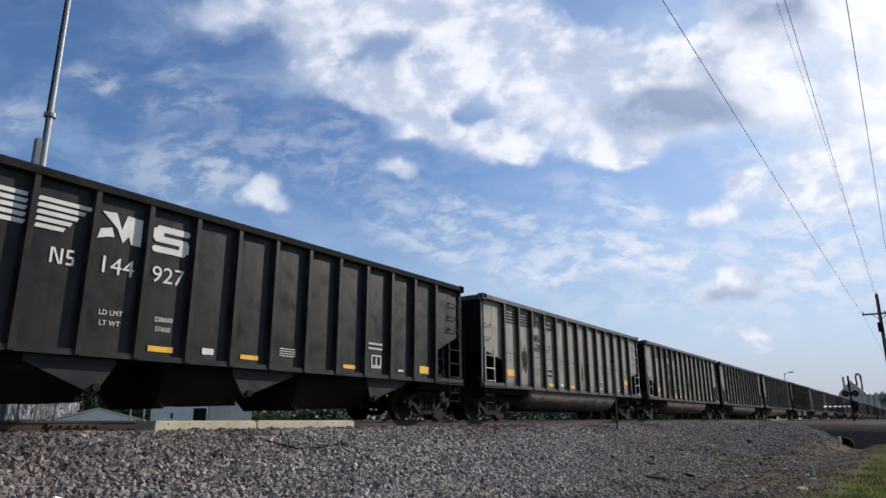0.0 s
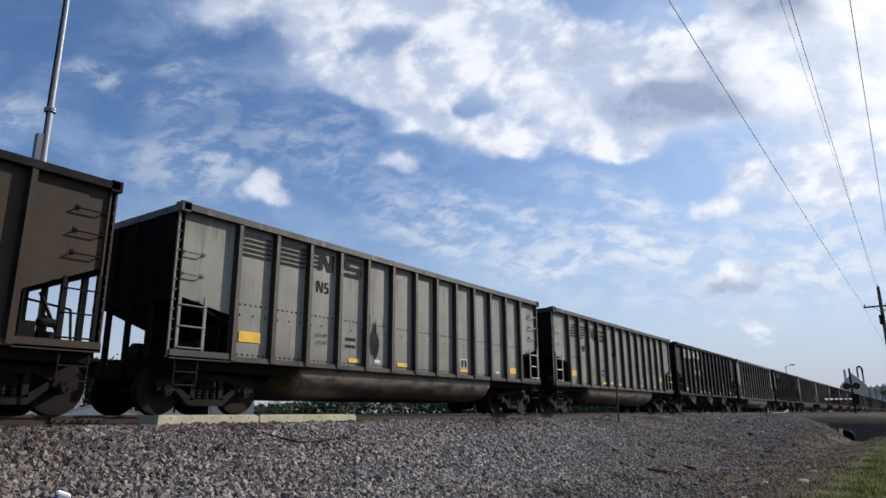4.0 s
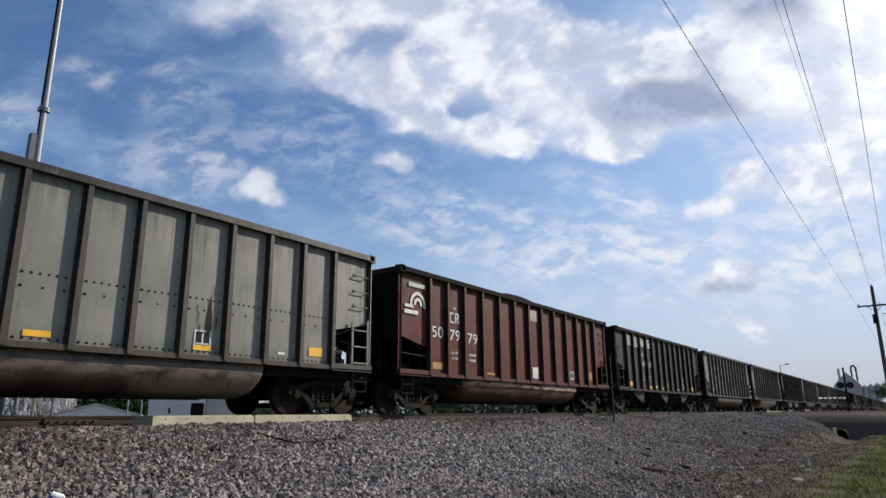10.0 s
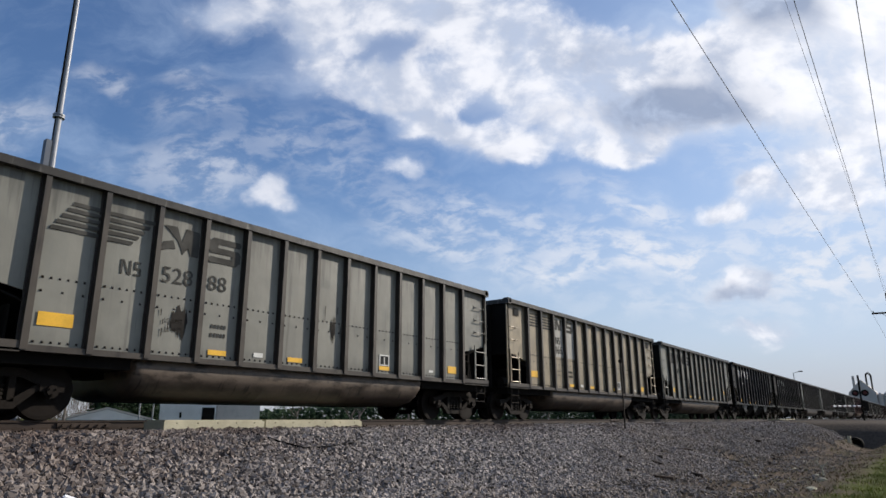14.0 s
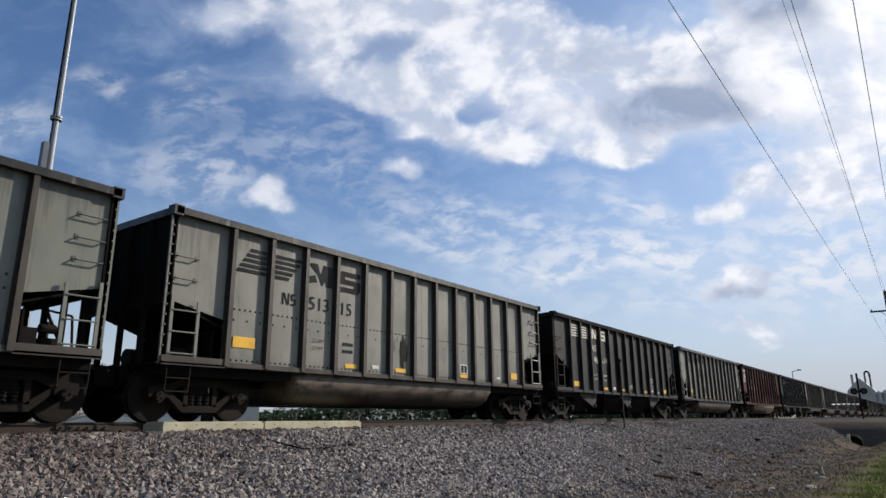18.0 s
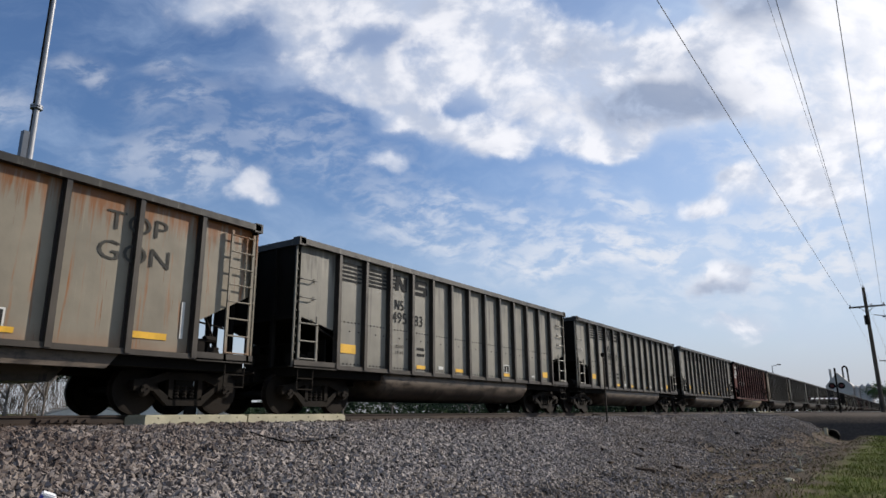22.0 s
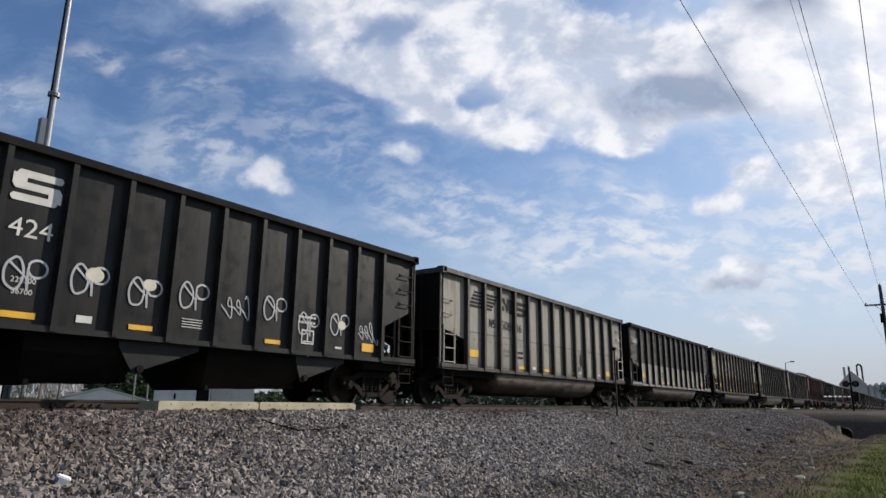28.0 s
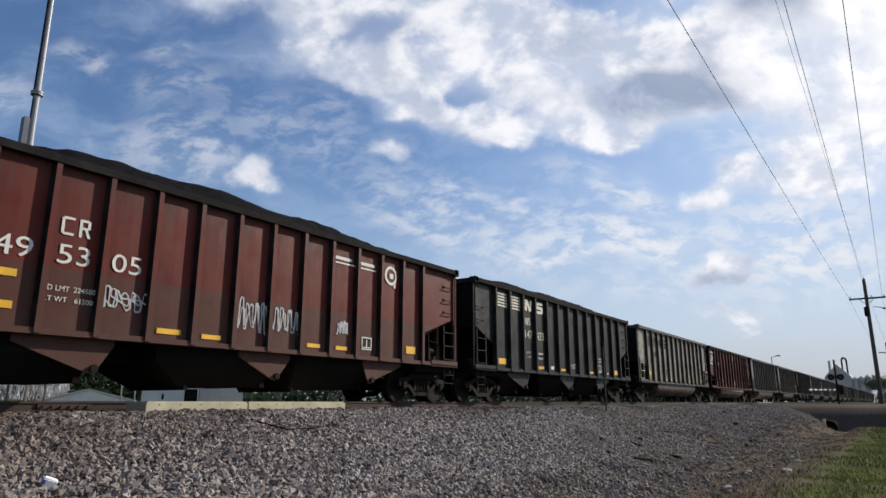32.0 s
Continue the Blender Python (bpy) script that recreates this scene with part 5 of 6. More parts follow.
    if kind == "red_gon":
        reflectors(car, [(bay(1) - 0.05, 1.35, 0.62, 0.20), (bay(4), 1.25, 0.5, 0.07), (bay(12), 1.5, 0.3, 0.34)], OCHRE)
    elif kind == "big_hopper":
        reflectors(car, [(bay(1) - 0.2, 1.95, 0.6, 0.12), (bay(1) - 0.2, 1.45, 0.6, 0.12), (bay(4), 1.27, 0.5, 0.10), (bay(5), 1.24, 0.45, 0.09), (bay(8), 1.27, 0.42, 0.09), (bay(9), 1.27, 0.40, 0.09), (bay(12), 1.40, 0.42, 0.20)], YELLOW)
    elif kind == "hopper":
        reflectors(car, [(bay(1) - 0.05, 1.36, 0.58, 0.20), (bay(4), 1.26, 0.50, 0.10), (bay(6), 1.26, 0.45, 0.09), (bay(9), 1.26, 0.42, 0.09), (bay(12) + 0.05, 1.36, 0.45, 0.20)], YELLOW)
        reflectors(car, [(bay(5), 1.30, 0.26, 0.12), (bay(11), 1.28, 0.22, 0.05)], WHITE)
        tagged(part("small_print", shape("small_print_c", flat([slab(bay(7) - 0.2, bay(7) + 0.25, 1.36 + 0.05 * k, 1.375 + 0.05 * k) for k in range(4)] + [slab(bay(10) - 0.3 + 0.09 * j, bay(10) - 0.24 + 0.09 * j, 1.75 + 0.12 * k, 1.80 + 0.12 * k) for k in range(2) for j in range(6)])), ink, car), kind="stuff")
    elif kind == "top_gon":
        reflectors(car, [(-5.2, 1.62, 1.0, 0.14), (-2.6, 1.28, 0.55, 0.09), (-0.1, 1.28, 0.5, 0.1), (2.6, 1.28, 0.5, 0.09), (5.1, 1.40, 0.7, 0.12)], YELLOW)
        reflectors(car, [(-5.85, 1.7, 0.12, 0.8), (-3.0, 1.27, 0.25, 0.07), (-1.0, 1.27, 0.5, 0.07), (5.75, 1.75, 0.07, 0.7)], WHITE)
    else:
        dx = 0.06 * (seed % 4)
        reflectors(car, [(bay(1) - 0.05, 1.56, 0.55, 0.22), (bay(4) + dx, 1.27, 0.42, 0.10), (bay(6), 1.27, 0.42, 0.10), (bay(9) - 0.5 * (seed % 2), 1.27, 0.40, 0.10), (bay(12) + 0.02, 1.40 + 0.3 * (seed % 3 == 1), 0.42, 0.20)], YELLOW)
        reflectors(car, [(bay(5), 1.30, 0.24, 0.09), (bay(11), 1.30, 0.2, 0.06)], WHITE)
    for k, e in enumerate(extras):
        if e == "d":      # slurry runs
            i = (seed * 5 + k * 4) % 9 + 2
            drips(car, bay(i) + 0.12 * (seed % 3 - 1), 1.85 + 0.3 * (k % 3), 1.0 + 0.25 * (seed % 4), seed + k)
        elif e == "g":    # rows of spray paint
            for i in range(4, 13):
                scrawl(car, bay(i), (1.92 if i < 10 else 1.78) + 0.05 * math.sin(i * 3), 0.64, 0.54, SPRAY, i, "" if i in (8, 12) else "ring")
            for i, z, r in ((5, 2.06, 0.13), (6, 2.04, 0.11), (11, 1.82, 0.11)):
                part("pale_patch", shape(f"pale_patch_{r}", flat([[(1.25 * r * math.cos(q * 0.5236), r * math.sin(q * 0.5236)) for q in range(12)]])), CREAM, car, "", Matrix.Translation((bay(i) + 0.08, -0.008, z)))
        elif e == "w":    # a few white scrawls
            for i in (5, 6, 7, 8):
                scrawl(car, bay(i), 1.72, 0.6, 0.24, SPRAY, i + 20)
        elif e == "s":    # big white tags
            for i, w, h in ((3, 0.95, 0.40), (6, 0.85, 0.7), (7, 0.8, 0.6), (9, 0.4, 0.35)):
                scrawl(car, bay(i), 1.75, w, h, SPRAY, i + 40, "zigzag")
                scrawl(car, bay(i) + 0.04, 1.77, w * 0.9, h * 0.8, SPRAY, i + 50, "" if i == 3 else "zigzag")
        elif e == "k":    # long dark scrawl
            for i in (5, 6, 7, 8):
                scrawl(car, bay(i), 1.62, 0.75, 0.42, INK, i + 60)
        elif e == "q":    # dark square high on the end bays
            reflectors(car, [(-6.72, 3.62, 0.34, 0.26), (6.72, 3.62, 0.34, 0.26)], INK)
        elif e == "p":    # pale patches behind the letters
            reflectors(car, [(bay(3), 3.05, 0.84, 1.50), (bay(4), 3.05, 0.84, 1.50)], PATCH, 0.007)
        elif e == "b":    # cleaned panels behind a repainted number
            reflectors(car, [(bay(3), 2.50, 0.60, 0.86), (bay(4), 2.50, 0.74, 0.86)], DULL_PATCH, 0.004)
        elif e == "n":    # small tag on the first bay
            scrawl(car, -6.6, 3.2, 0.7, 0.4, WHITE, 77)
        elif e == "t":
            words(car, "TOP", 4.68, 3.22, 0.50, FAINT, 1.25)
            words(car, "GON", 4.68, 2.66, 0.50, FAINT, 1.25)
            part("emblem", shape("emblem_wide", flat([slab(-5.9, -4.8, 3.3 - 0.13 * k, 3.36 - 0.13 * k) for k in range(4)] + [slab(-4.5, -4.1, 3.3 - 0.13 * k, 3.36 - 0.13 * k) for k in range(4)] + [slab(-4.05, -3.85, 2.92, 3.38, 0.1), slab(-3.72, -3.5, 2.92, 3.38, 0.1), *round_blocks(-2.75, 3.15, 0.42, 0.26)])), FAINT, car)
            words(car, "39", -3.75, 2.0, 0.40, FAINT)
            words(car, "782", -2.75, 2.0, 0.40, FAINT)
    return car


def tub_steel(name, colour, scuff_sheen, amount, reach):
    """Grimy tub sheet: underside shade painted black, upper edge scuffed with a painted sheen, runs of slurry."""
    m, n, p = material(name)
    co = n.add("ShaderNodeTexCoord").outputs["Object"]
    sep = n.add("ShaderNodeSeparateXYZ")
    n.put(co, sep.inputs[0])
    runs = n.noise(n.stretch(co, 4.0, 1.0, 0.4), 1.5, 5, 0.65, 0.3)
    blot = n.noise(n.stretch(co, 0.7, 1.0, 2.0), 2.2, 6, 0.65)
    c = n.mix(n.ramp(blot, 0.35, 0.65), rgb(colour, 0.55), rgb(colour, 1.15))
    c = n.mix(n.math("MULTIPLY", n.ramp(runs, 0.55, 0.66), 0.85), c, (0.012, 0.011, 0.010, 1))
    # shade of the curved underside, put into the colour
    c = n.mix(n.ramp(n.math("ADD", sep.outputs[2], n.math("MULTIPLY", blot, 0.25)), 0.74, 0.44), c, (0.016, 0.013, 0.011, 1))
    # highlight along the upper edge, painted together with the scuffs
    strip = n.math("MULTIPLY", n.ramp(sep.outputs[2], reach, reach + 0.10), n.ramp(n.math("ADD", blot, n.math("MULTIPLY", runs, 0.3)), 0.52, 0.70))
    c = n.mix(n.math("MULTIPLY", strip, amount), c, (*scuff_sheen, 1))
    n.put(c, p.inputs["Base Color"])
    n.put(n.ramp(blot, 0.3, 0.7, 0.38, 0.62), p.inputs["Roughness"])
    p.inputs["Specular IOR Level"].default_value = 0.3
    bump(n, p, n.noise(co, 3.0, 4, 0.55), 0.25, 0.03)
    return m


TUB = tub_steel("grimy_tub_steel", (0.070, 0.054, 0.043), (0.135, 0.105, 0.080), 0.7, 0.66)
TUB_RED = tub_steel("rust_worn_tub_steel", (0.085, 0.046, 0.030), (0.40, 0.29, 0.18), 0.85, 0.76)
CHORD_DARK = plain("coal_dusted_chord_shaded_web", (0.022, 0.020, 0.020), 0.9, 0.0, 0.5, 5)
RIB_PAINT = paint("grimy_shaded_rib_paint", (0.034, 0.028, 0.023), (0.02, 0.017, 0.015), 0.8, 0.3)
SLURRY = plain("dried_coal_slurry", (0.030, 0.027, 0.024), 0.8, 0.0, 0.4, 9)
RIB_CAP = paint("streaked_rib_cap_paint", (0.064, 0.053, 0.042), (0.02, 0.017, 0.015), 0.9, 0.4)
CHORD_GREY = paint("speckled_chord_paint", (0.20, 0.190, 0.165), (0.02, 0.018, 0.016), 1.0, 0.3)
PATCH = plain("cleaned_pale_patch", (0.34, 0.325, 0.285), 0.5, 0.0, 0.12, 4)
DULL_PATCH = plain("faded_grey_patch", (0.17, 0.16, 0.145), 0.6, 0.0, 0.4, 6)
WORN_INK = plain("nearly_worn_off_lettering", (0.15, 0.135, 0.12), 0.6, 0.0, 0.4, 8)
OCHRE = plain("dirty_ochre_patch", (0.36, 0.19, 0.05), 0.6, 0.0, 0.25, 8)

# order of the train, first to pass first: kind, paint, emblem, number, coal heap, extras
TRAIN = [
    ("hopper", "black", "mane", ("144", "927"), 0.5, ""), ("gon", "warm", "stripes", ("500", "57"), 0.2, "dd"), ("gon", "warm", "stripes", ("485", "60"), 0.2, "dd"), ("gon", "grey", "mane", ("526", "23"), 0.2, "dw"),
    ("gon", "green", "mane", ("527", "78"), 0.2, "kd"), ("lobe", "brown", "stripes", ("10", "063"), 0.2, "b"), ("gon", "grey", "stripes", (), 0.2, "d"), ("gon", "grey", "mane", (), 0.2, ""),
    ("hopper", "black", "stripes", ("148", "500"), 0.5, ""), ("gon", "grey", "mane", ("511", "71"), 0.2, ""), ("hopper", "black2", "stripes", ("147", "266"), 0.5, ""), ("gon", "warm", "mane", ("517", "81"), 0.2, "d"),
    ("gon", "warm", "stripes", ("481", "63"), 0.2, "dd"), ("red_gon", "red", "ring", ("50", "74", "29"), 0.75, ""), ("gon", "grey", "mane", ("525", "89"), 0.2, "d"), ("red_gon", "red", "ring", ("50", "79", "79"), 0.75, ""),
    ("hopper", "black2", "stripes", ("148", "234"), 0.7, ""), ("gon", "grey", "mane", ("513", "99"), 0.2, "d"), ("gon", "beige", "stripes", ("462", "92"), 0.2, "qpd"), ("lobe", "brown", "stripes", ("10", "202"), 0.2, "b"),
    ("gon", "grey", "mane", ("528", "88"), 0.2, "dd"), ("gon", "beige", "stripes", ("466", ""), 0.2, "qp"), ("gon", "grey", "mane", (), 0.2, "d"), ("hopper", "black", "mane", (), 0.5, ""),
    ("hopper", "black2", "mane", ("146", "004"), 0.7, ""), ("gon", "green", "mane", ("513", "03"), 0.2, "d"), ("gon", "grey", "mane", ("513", "15"), 0.2, "d"), ("hopper", "black2", "stripes", ("146", "614"), 0.5, ""),
    ("gon", "grey", "stripes", ("482", "79"), 0.2, ""), ("red_gon", "red", "ring", ("50", "78", "95"), 0.7, ""), ("hopper", "black", "stripes", ("148", "958"), 0.5, ""), ("top_gon", "rusty", "", (), 0.6, "t"),
    ("gon", "warm", "stripes", ("495", "83"), 0.2, ""), ("gon", "warm", "stripes", ("488", "70"), 0.2, "d"), ("gon", "warm", "stripes", ("475", "35"), 0.2, "dd"), ("red_gon", "red", "ring", ("50", "76", "13"), 0.6, ""),
    ("gon", "beige", "stripes", ("465", "57"), 0.2, "qp"), ("gon", "grey", "stripes", (), 0.2, "d"), ("gon", "grey", "mane", (), 0.2, ""), ("gon", "pale", "stripes", (), 0.2, "d"),
    ("hopper", "black", "mane", ("146", "424"), 0.62, "g"), ("gon", "pale", "mane", ("508", "36"), 0.2, "d"), ("gon", "two_tone", "stripes", ("496", "08"), 0.2, "n"), ("gon", "tan", "stripes", ("464", "73"), 0.2, "qp"),
    ("gon", "warm", "stripes", ("479", "77"), 0.2, "d"), ("gon", "pale", "mane", ("523", "00"), 0.2, "d"), ("big_hopper", "maroon", "quality", ("49", "53", "05"), 0.95, "s"), ("hopper", "black", "stripes", ("147", "433"), 0.9, ""),
    ("gon", "pale", "mane", (), 0.2, ""), ("red_gon", "red", "ring", (), 0.6, ""), ("gon", "grey", "stripes", (), 0.2, ""), ("gon", "grey", "mane", (), 0.2, ""), ("hopper", "black2", "stripes", (), 0.5, ""), ("gon", "beige", "stripes", (), 0.2, ""),
]
TRAIN += [TRAIN[(i * 5 + 2) % 50][:3] + ((), 0.3, "") for i in range(16)]

# play in the couplings: how far each wagon runs ahead of or behind its even place
PLAY = {0: 0.2, 1: 0.1, 2: 0.0, 3: 0.02, 4: 0.08, 5: 0.15, 6: 0.1, 7: 0.05, 8: 0.0, 9: -0.1, 10: -0.17, 11: -0.23, 12: -0.3, 13: -0.2, 14: -0.08, 15: -0.12, 16: 0.0, 17: 0.4, 18: 0.53, 19: 0.58, 20: 0.52, 21: 0.55,
        22: 0.5, 23: 0.45, 24: 0.42, 25: 0.28, 26: 0.03, 27: -0.08, 28: -0.08, 29: -0.02, 30: 0.0, 31: -0.05, 32: -0.2, 33: -0.32, 34: -0.24, 35: -0.08, 36: 0.0, 37: -0.05, 38: 0.0, 39: 0.05, 40: 0.1, 41: 0.05, 42: -0.15, 43: -0.18, 44: 0.03, 45: 0.1, 46: -0.05, 47: -0.3}
CARS = []
for i, (kind, tone, mark, number, heap, extras) in enumerate(TRAIN):
    CARS.append(wagon(kind, tone, mark, number, heap, i, i < 50, extras))


def run(t):
    """How far the train has come at t seconds, in metres."""
    u = (t - 16) / 16
    return 351.285 + 370.807 * u + 2.629 * u * u + 0.421 * u ** 3


def motions():
    """The whole train rolls past at about 23 m/s."""
    stops = (0, 4, 8, 12, 16, 20, 24, 28, 32)
    for i, car in enumerate(CARS):
        x = (i - 0.5) * 16.15 + PLAY.get(i, 0.0)
        walk(car, [(t, pose(x - run(t), 0, 0)) for t in stops])
        # the wheels turn while the wagon goes by
        first = [k for k in range(961) if -9 < x - run(k / 30) < 40]
        if not first:
            continue
        times = sorted({0, *range(first[0], first[-1] + 1), 960})
        for owner, wheel, _, dx in WHEELS:
            if owner == car:
                walk(wheel, [(k / 30, pose(dx, 0, 0.46, 0, -86.0 * (min(max(k, first[0]), first[-1]) - first[0]), 0)) for k in times])



# ---------------- along the line ----------------
def tall_mast():
    """A slim steel radio mast behind the track."""
    x, y = 6.85, 4.45
    bm = bmesh.new()
    rod(bm, (0, 0, 0), (0, 0, 7.55), 0.095, 14, 0.085)
    mast = thing("radio_mast", bm, BARE, pose(x, y, -1.1), "slim grey steel radio mast with a flange joint", "mast")
    bm = bmesh.new()
    rod(bm, (0, 0, 8.66), (0, 0, 15.5), 0.075, 14, 0.05)
    rod(bm, (0, 0, 7.55), (0, 0, 8.66), 0.080, 14, 0.076)
    part("upper_tube", bm, BARE, mast)
    bm = bmesh.new()
    rod(bm, (0, 0, 8.62), (0, 0, 8.66), 0.14, 14)
    rod(bm, (0, 0, 8.68), (0, 0, 8.72), 0.14, 14)
    part("flange", bm, BARE, mast)
    bm = bmesh.new()
    box(bm, -0.23, -0.10, -0.10, 0.08, 6.2, 7.95)
    part("equipment_box", bm, BOX_GREY, mast, "dark grey equipment box strapped to the mast")
    bm = bmesh.new()
    rod(bm, (-0.088, -0.02, 0), (-0.070, -0.02, 8.6), 0.022, 6)
    rod(bm, (-0.085, -0.02, 8.6), (-0.055, -0.02, 15.4), 0.022, 6)
    part("feed_cable", bm, DARK, mast, "black cable clipped along the mast")


BOX_GREY = plain("slate_grey_enamel", (0.10, 0.115, 0.14), 0.5, 0.2, 0.15, 4)
tall_mast()


def utility_pole(x, y, base, label):
    bm = bmesh.new()
    rod(bm, (0, 0, 0), (0, 0, 10.9), 0.17, 12, 0.11)
    pole = thing("utility_pole", bm, POLE_WOOD, pose(x, y, base), label, "utility pole", "poles of the power line")
    bm = bmesh.new()
    box(bm, -0.06, 0.06, -1.25, 1.15, 9.35, 9.47)
    part("crossarm", bm, POLE_WOOD, pole)
    bm = bmesh.new()
    rod(bm, (-0.07, -0.55, 9.4), (-0.07, 0, 8.9), 0.02, 5)
    rod(bm, (-0.07, 0.55, 9.4), (-0.07, 0, 8.9), 0.02, 5)
    part("brace", bm, STEEL, pole)
    for dy, z in ((-1.15, 9.47), (-0.35, 9.47), (1.05, 9.47), (0.0, 10.9)):
        bm = bmesh.new()
        rod(bm, (0, dy, z), (0, dy, z + 0.09), 0.05, 8)
        rod(bm, (0, dy, z + 0.09), (0, dy, z + 0.16), 0.035, 8)
        part("insulator", bm, ELEVATOR, pole, "pale pin insulator")
    bm = bmesh.new()
    rod(bm, (-0.28, 0.1, 8.0), (-0.28, 0.1, 8.7), 0.16, 10)
    box(bm, -0.2, -0.1, 0.02, 0.18, 8.2, 8.5)
    part("transformer", bm, STEEL, pole)
    bm = bmesh.new()
    rod(bm, (0, -0.4, 8.75), (0, -1.0, 8.62), 0.03, 5)
    box(bm, -0.06, 0.06, -1.15, -0.95, 8.5, 8.62)
    part("cutout", bm, STEEL, pole)
    return pole


utility_pole(60.0, -11.32, -1.6, "weathered wooden power pole with one crossarm beside the road")
utility_pole(-34.0, -10.9, -1.5, "weathered wooden power pole with one crossarm behind the bank")
utility_pole(128.0, -11.6, -1.6, "weathered wooden power pole with one crossarm beyond the road")


def wire(a, b, sag, r):
    """A hanging conductor between two insulators."""
    bm = bmesh.new()
    last = None
    for i in range(25):
        k = i / 24
        p = Vector(a).lerp(Vector(b), k) - Vector((0, 0, sag * 4 * k * (1 - k)))
        ring = [bm.verts.new(p + Vector((0, r * math.cos(c * 1.2566), r * math.sin(c * 1.2566)))) for c in range(5)]
        if last:
            for c in range(5):
                bm.faces.new((last[c], last[(c + 1) % 5], ring[(c + 1) % 5], ring[c]))
        last = ring
    thing("power_wire", bm, WIRE, Matrix(), "thin dark overhead power wire hung from pole to pole", "wire", "wires of the power line")


for (y0, z0), (y1, z1), sag, thick in (((-10.15, 8.0), (-9.2, 8.75), 0.35, 0.009), ((-11.2, 9.45), (-11.75, 10.5), 0.35, 0.009), ((-11.55, 8.0), (-11.5, 8.2), 0.25, 0.004), ((-12.35, 8.0), (-12.95, 8.45), 0.3, 0.009)):
    wire((60, y0, z0), (-34, y1, z1), sag, thick)
    wire((60, y0, z0), (128, y0 - 0.4, z0), sag, thick)


def marker_post():
    bm = bmesh.new()
    box(bm, -0.035, 0.035, -0.02, 0.02, 0, 2.75)
    post = thing("marker_post", bm, STEEL, pose(24.9, -3.2, -0.55), "thin dark steel lineside marker post with a small plate", "post")
    bm = bmesh.new()
    rod(bm, (-0.03, 0, 2.72), (-0.06, 0, 2.72), 0.08, 14)
    part("plate", bm, STEEL, post, "small dark round plate")


marker_post()


def crossing_signal():
    x, y = 58.6, -8.67
    bm = bmesh.new()
    rod(bm, (0, 0, 0), (0, 0, 3.9), 0.07, 10)
    sig = thing("crossing_signal", bm, STEEL, pose(x, y, -0.75), "crossing signal mast with paired dark lamps and lowered gate arm", "crossing signal")
    for dy in (-0.31, 0.31):
        bm = bmesh.new()
        rod(bm, (-0.10, dy, 2.6), (-0.05, dy, 2.6), 0.24, 18)
        hood = part("lamp_disc", bm, DARK, sig, "black lamp backing disc")
        bm = bmesh.new()
        rod(bm, (-0.14, dy, 2.6), (-0.10, dy, 2.6), 0.13, 14)
        part("lens", bm, RED_LAMP, hood, "unlit dark red lens")
        bm = bmesh.new()
        box(bm, -0.3, -0.1, dy - 0.15, dy + 0.15, 2.75, 2.77)
        part("visor", bm, DARK, hood)
    bm = bmesh.new()
    box(bm, -0.04, 0.04, -0.55, 0.55, 2.57, 2.63)
    part("lamp_arm", bm, DARK, sig)
    bm = bmesh.new()
    box(bm, -0.25, 0.25, -0.22, 0.22, 0.0, 0.5)
    part("base", bm, CONCRETE, sig)
    bm = bmesh.new()
    box(bm, -0.18, 0.18, -0.42, -0.1, 1.3, 2.0)
    part("gate_mechanism", bm, STEEL, sig, "grey gate mechanism box")
    a, b = Vector((0, -0.05, 1.66)), Vector((-5.0, 1.47, 1.60))
    bm = bmesh.new()
    rod(bm, a, b, 0.045, 8)
    arm = part("gate_arm", bm, RED_LAMP, sig, "lowered gate arm with red and white stripes")
    for k in range(6):
        bm = bmesh.new()
        rod(bm, a.lerp(b, 0.10 + k * 0.155), a.lerp(b, 0.185 + k * 0.155), 0.052, 8)
        part("white_stripe", bm, WHITE_CARD, arm)


WHITE_CARD = plain("white_card", (0.78, 0.78, 0.78), 0.6, 0.0, 0.05, 8)
crossing_signal()


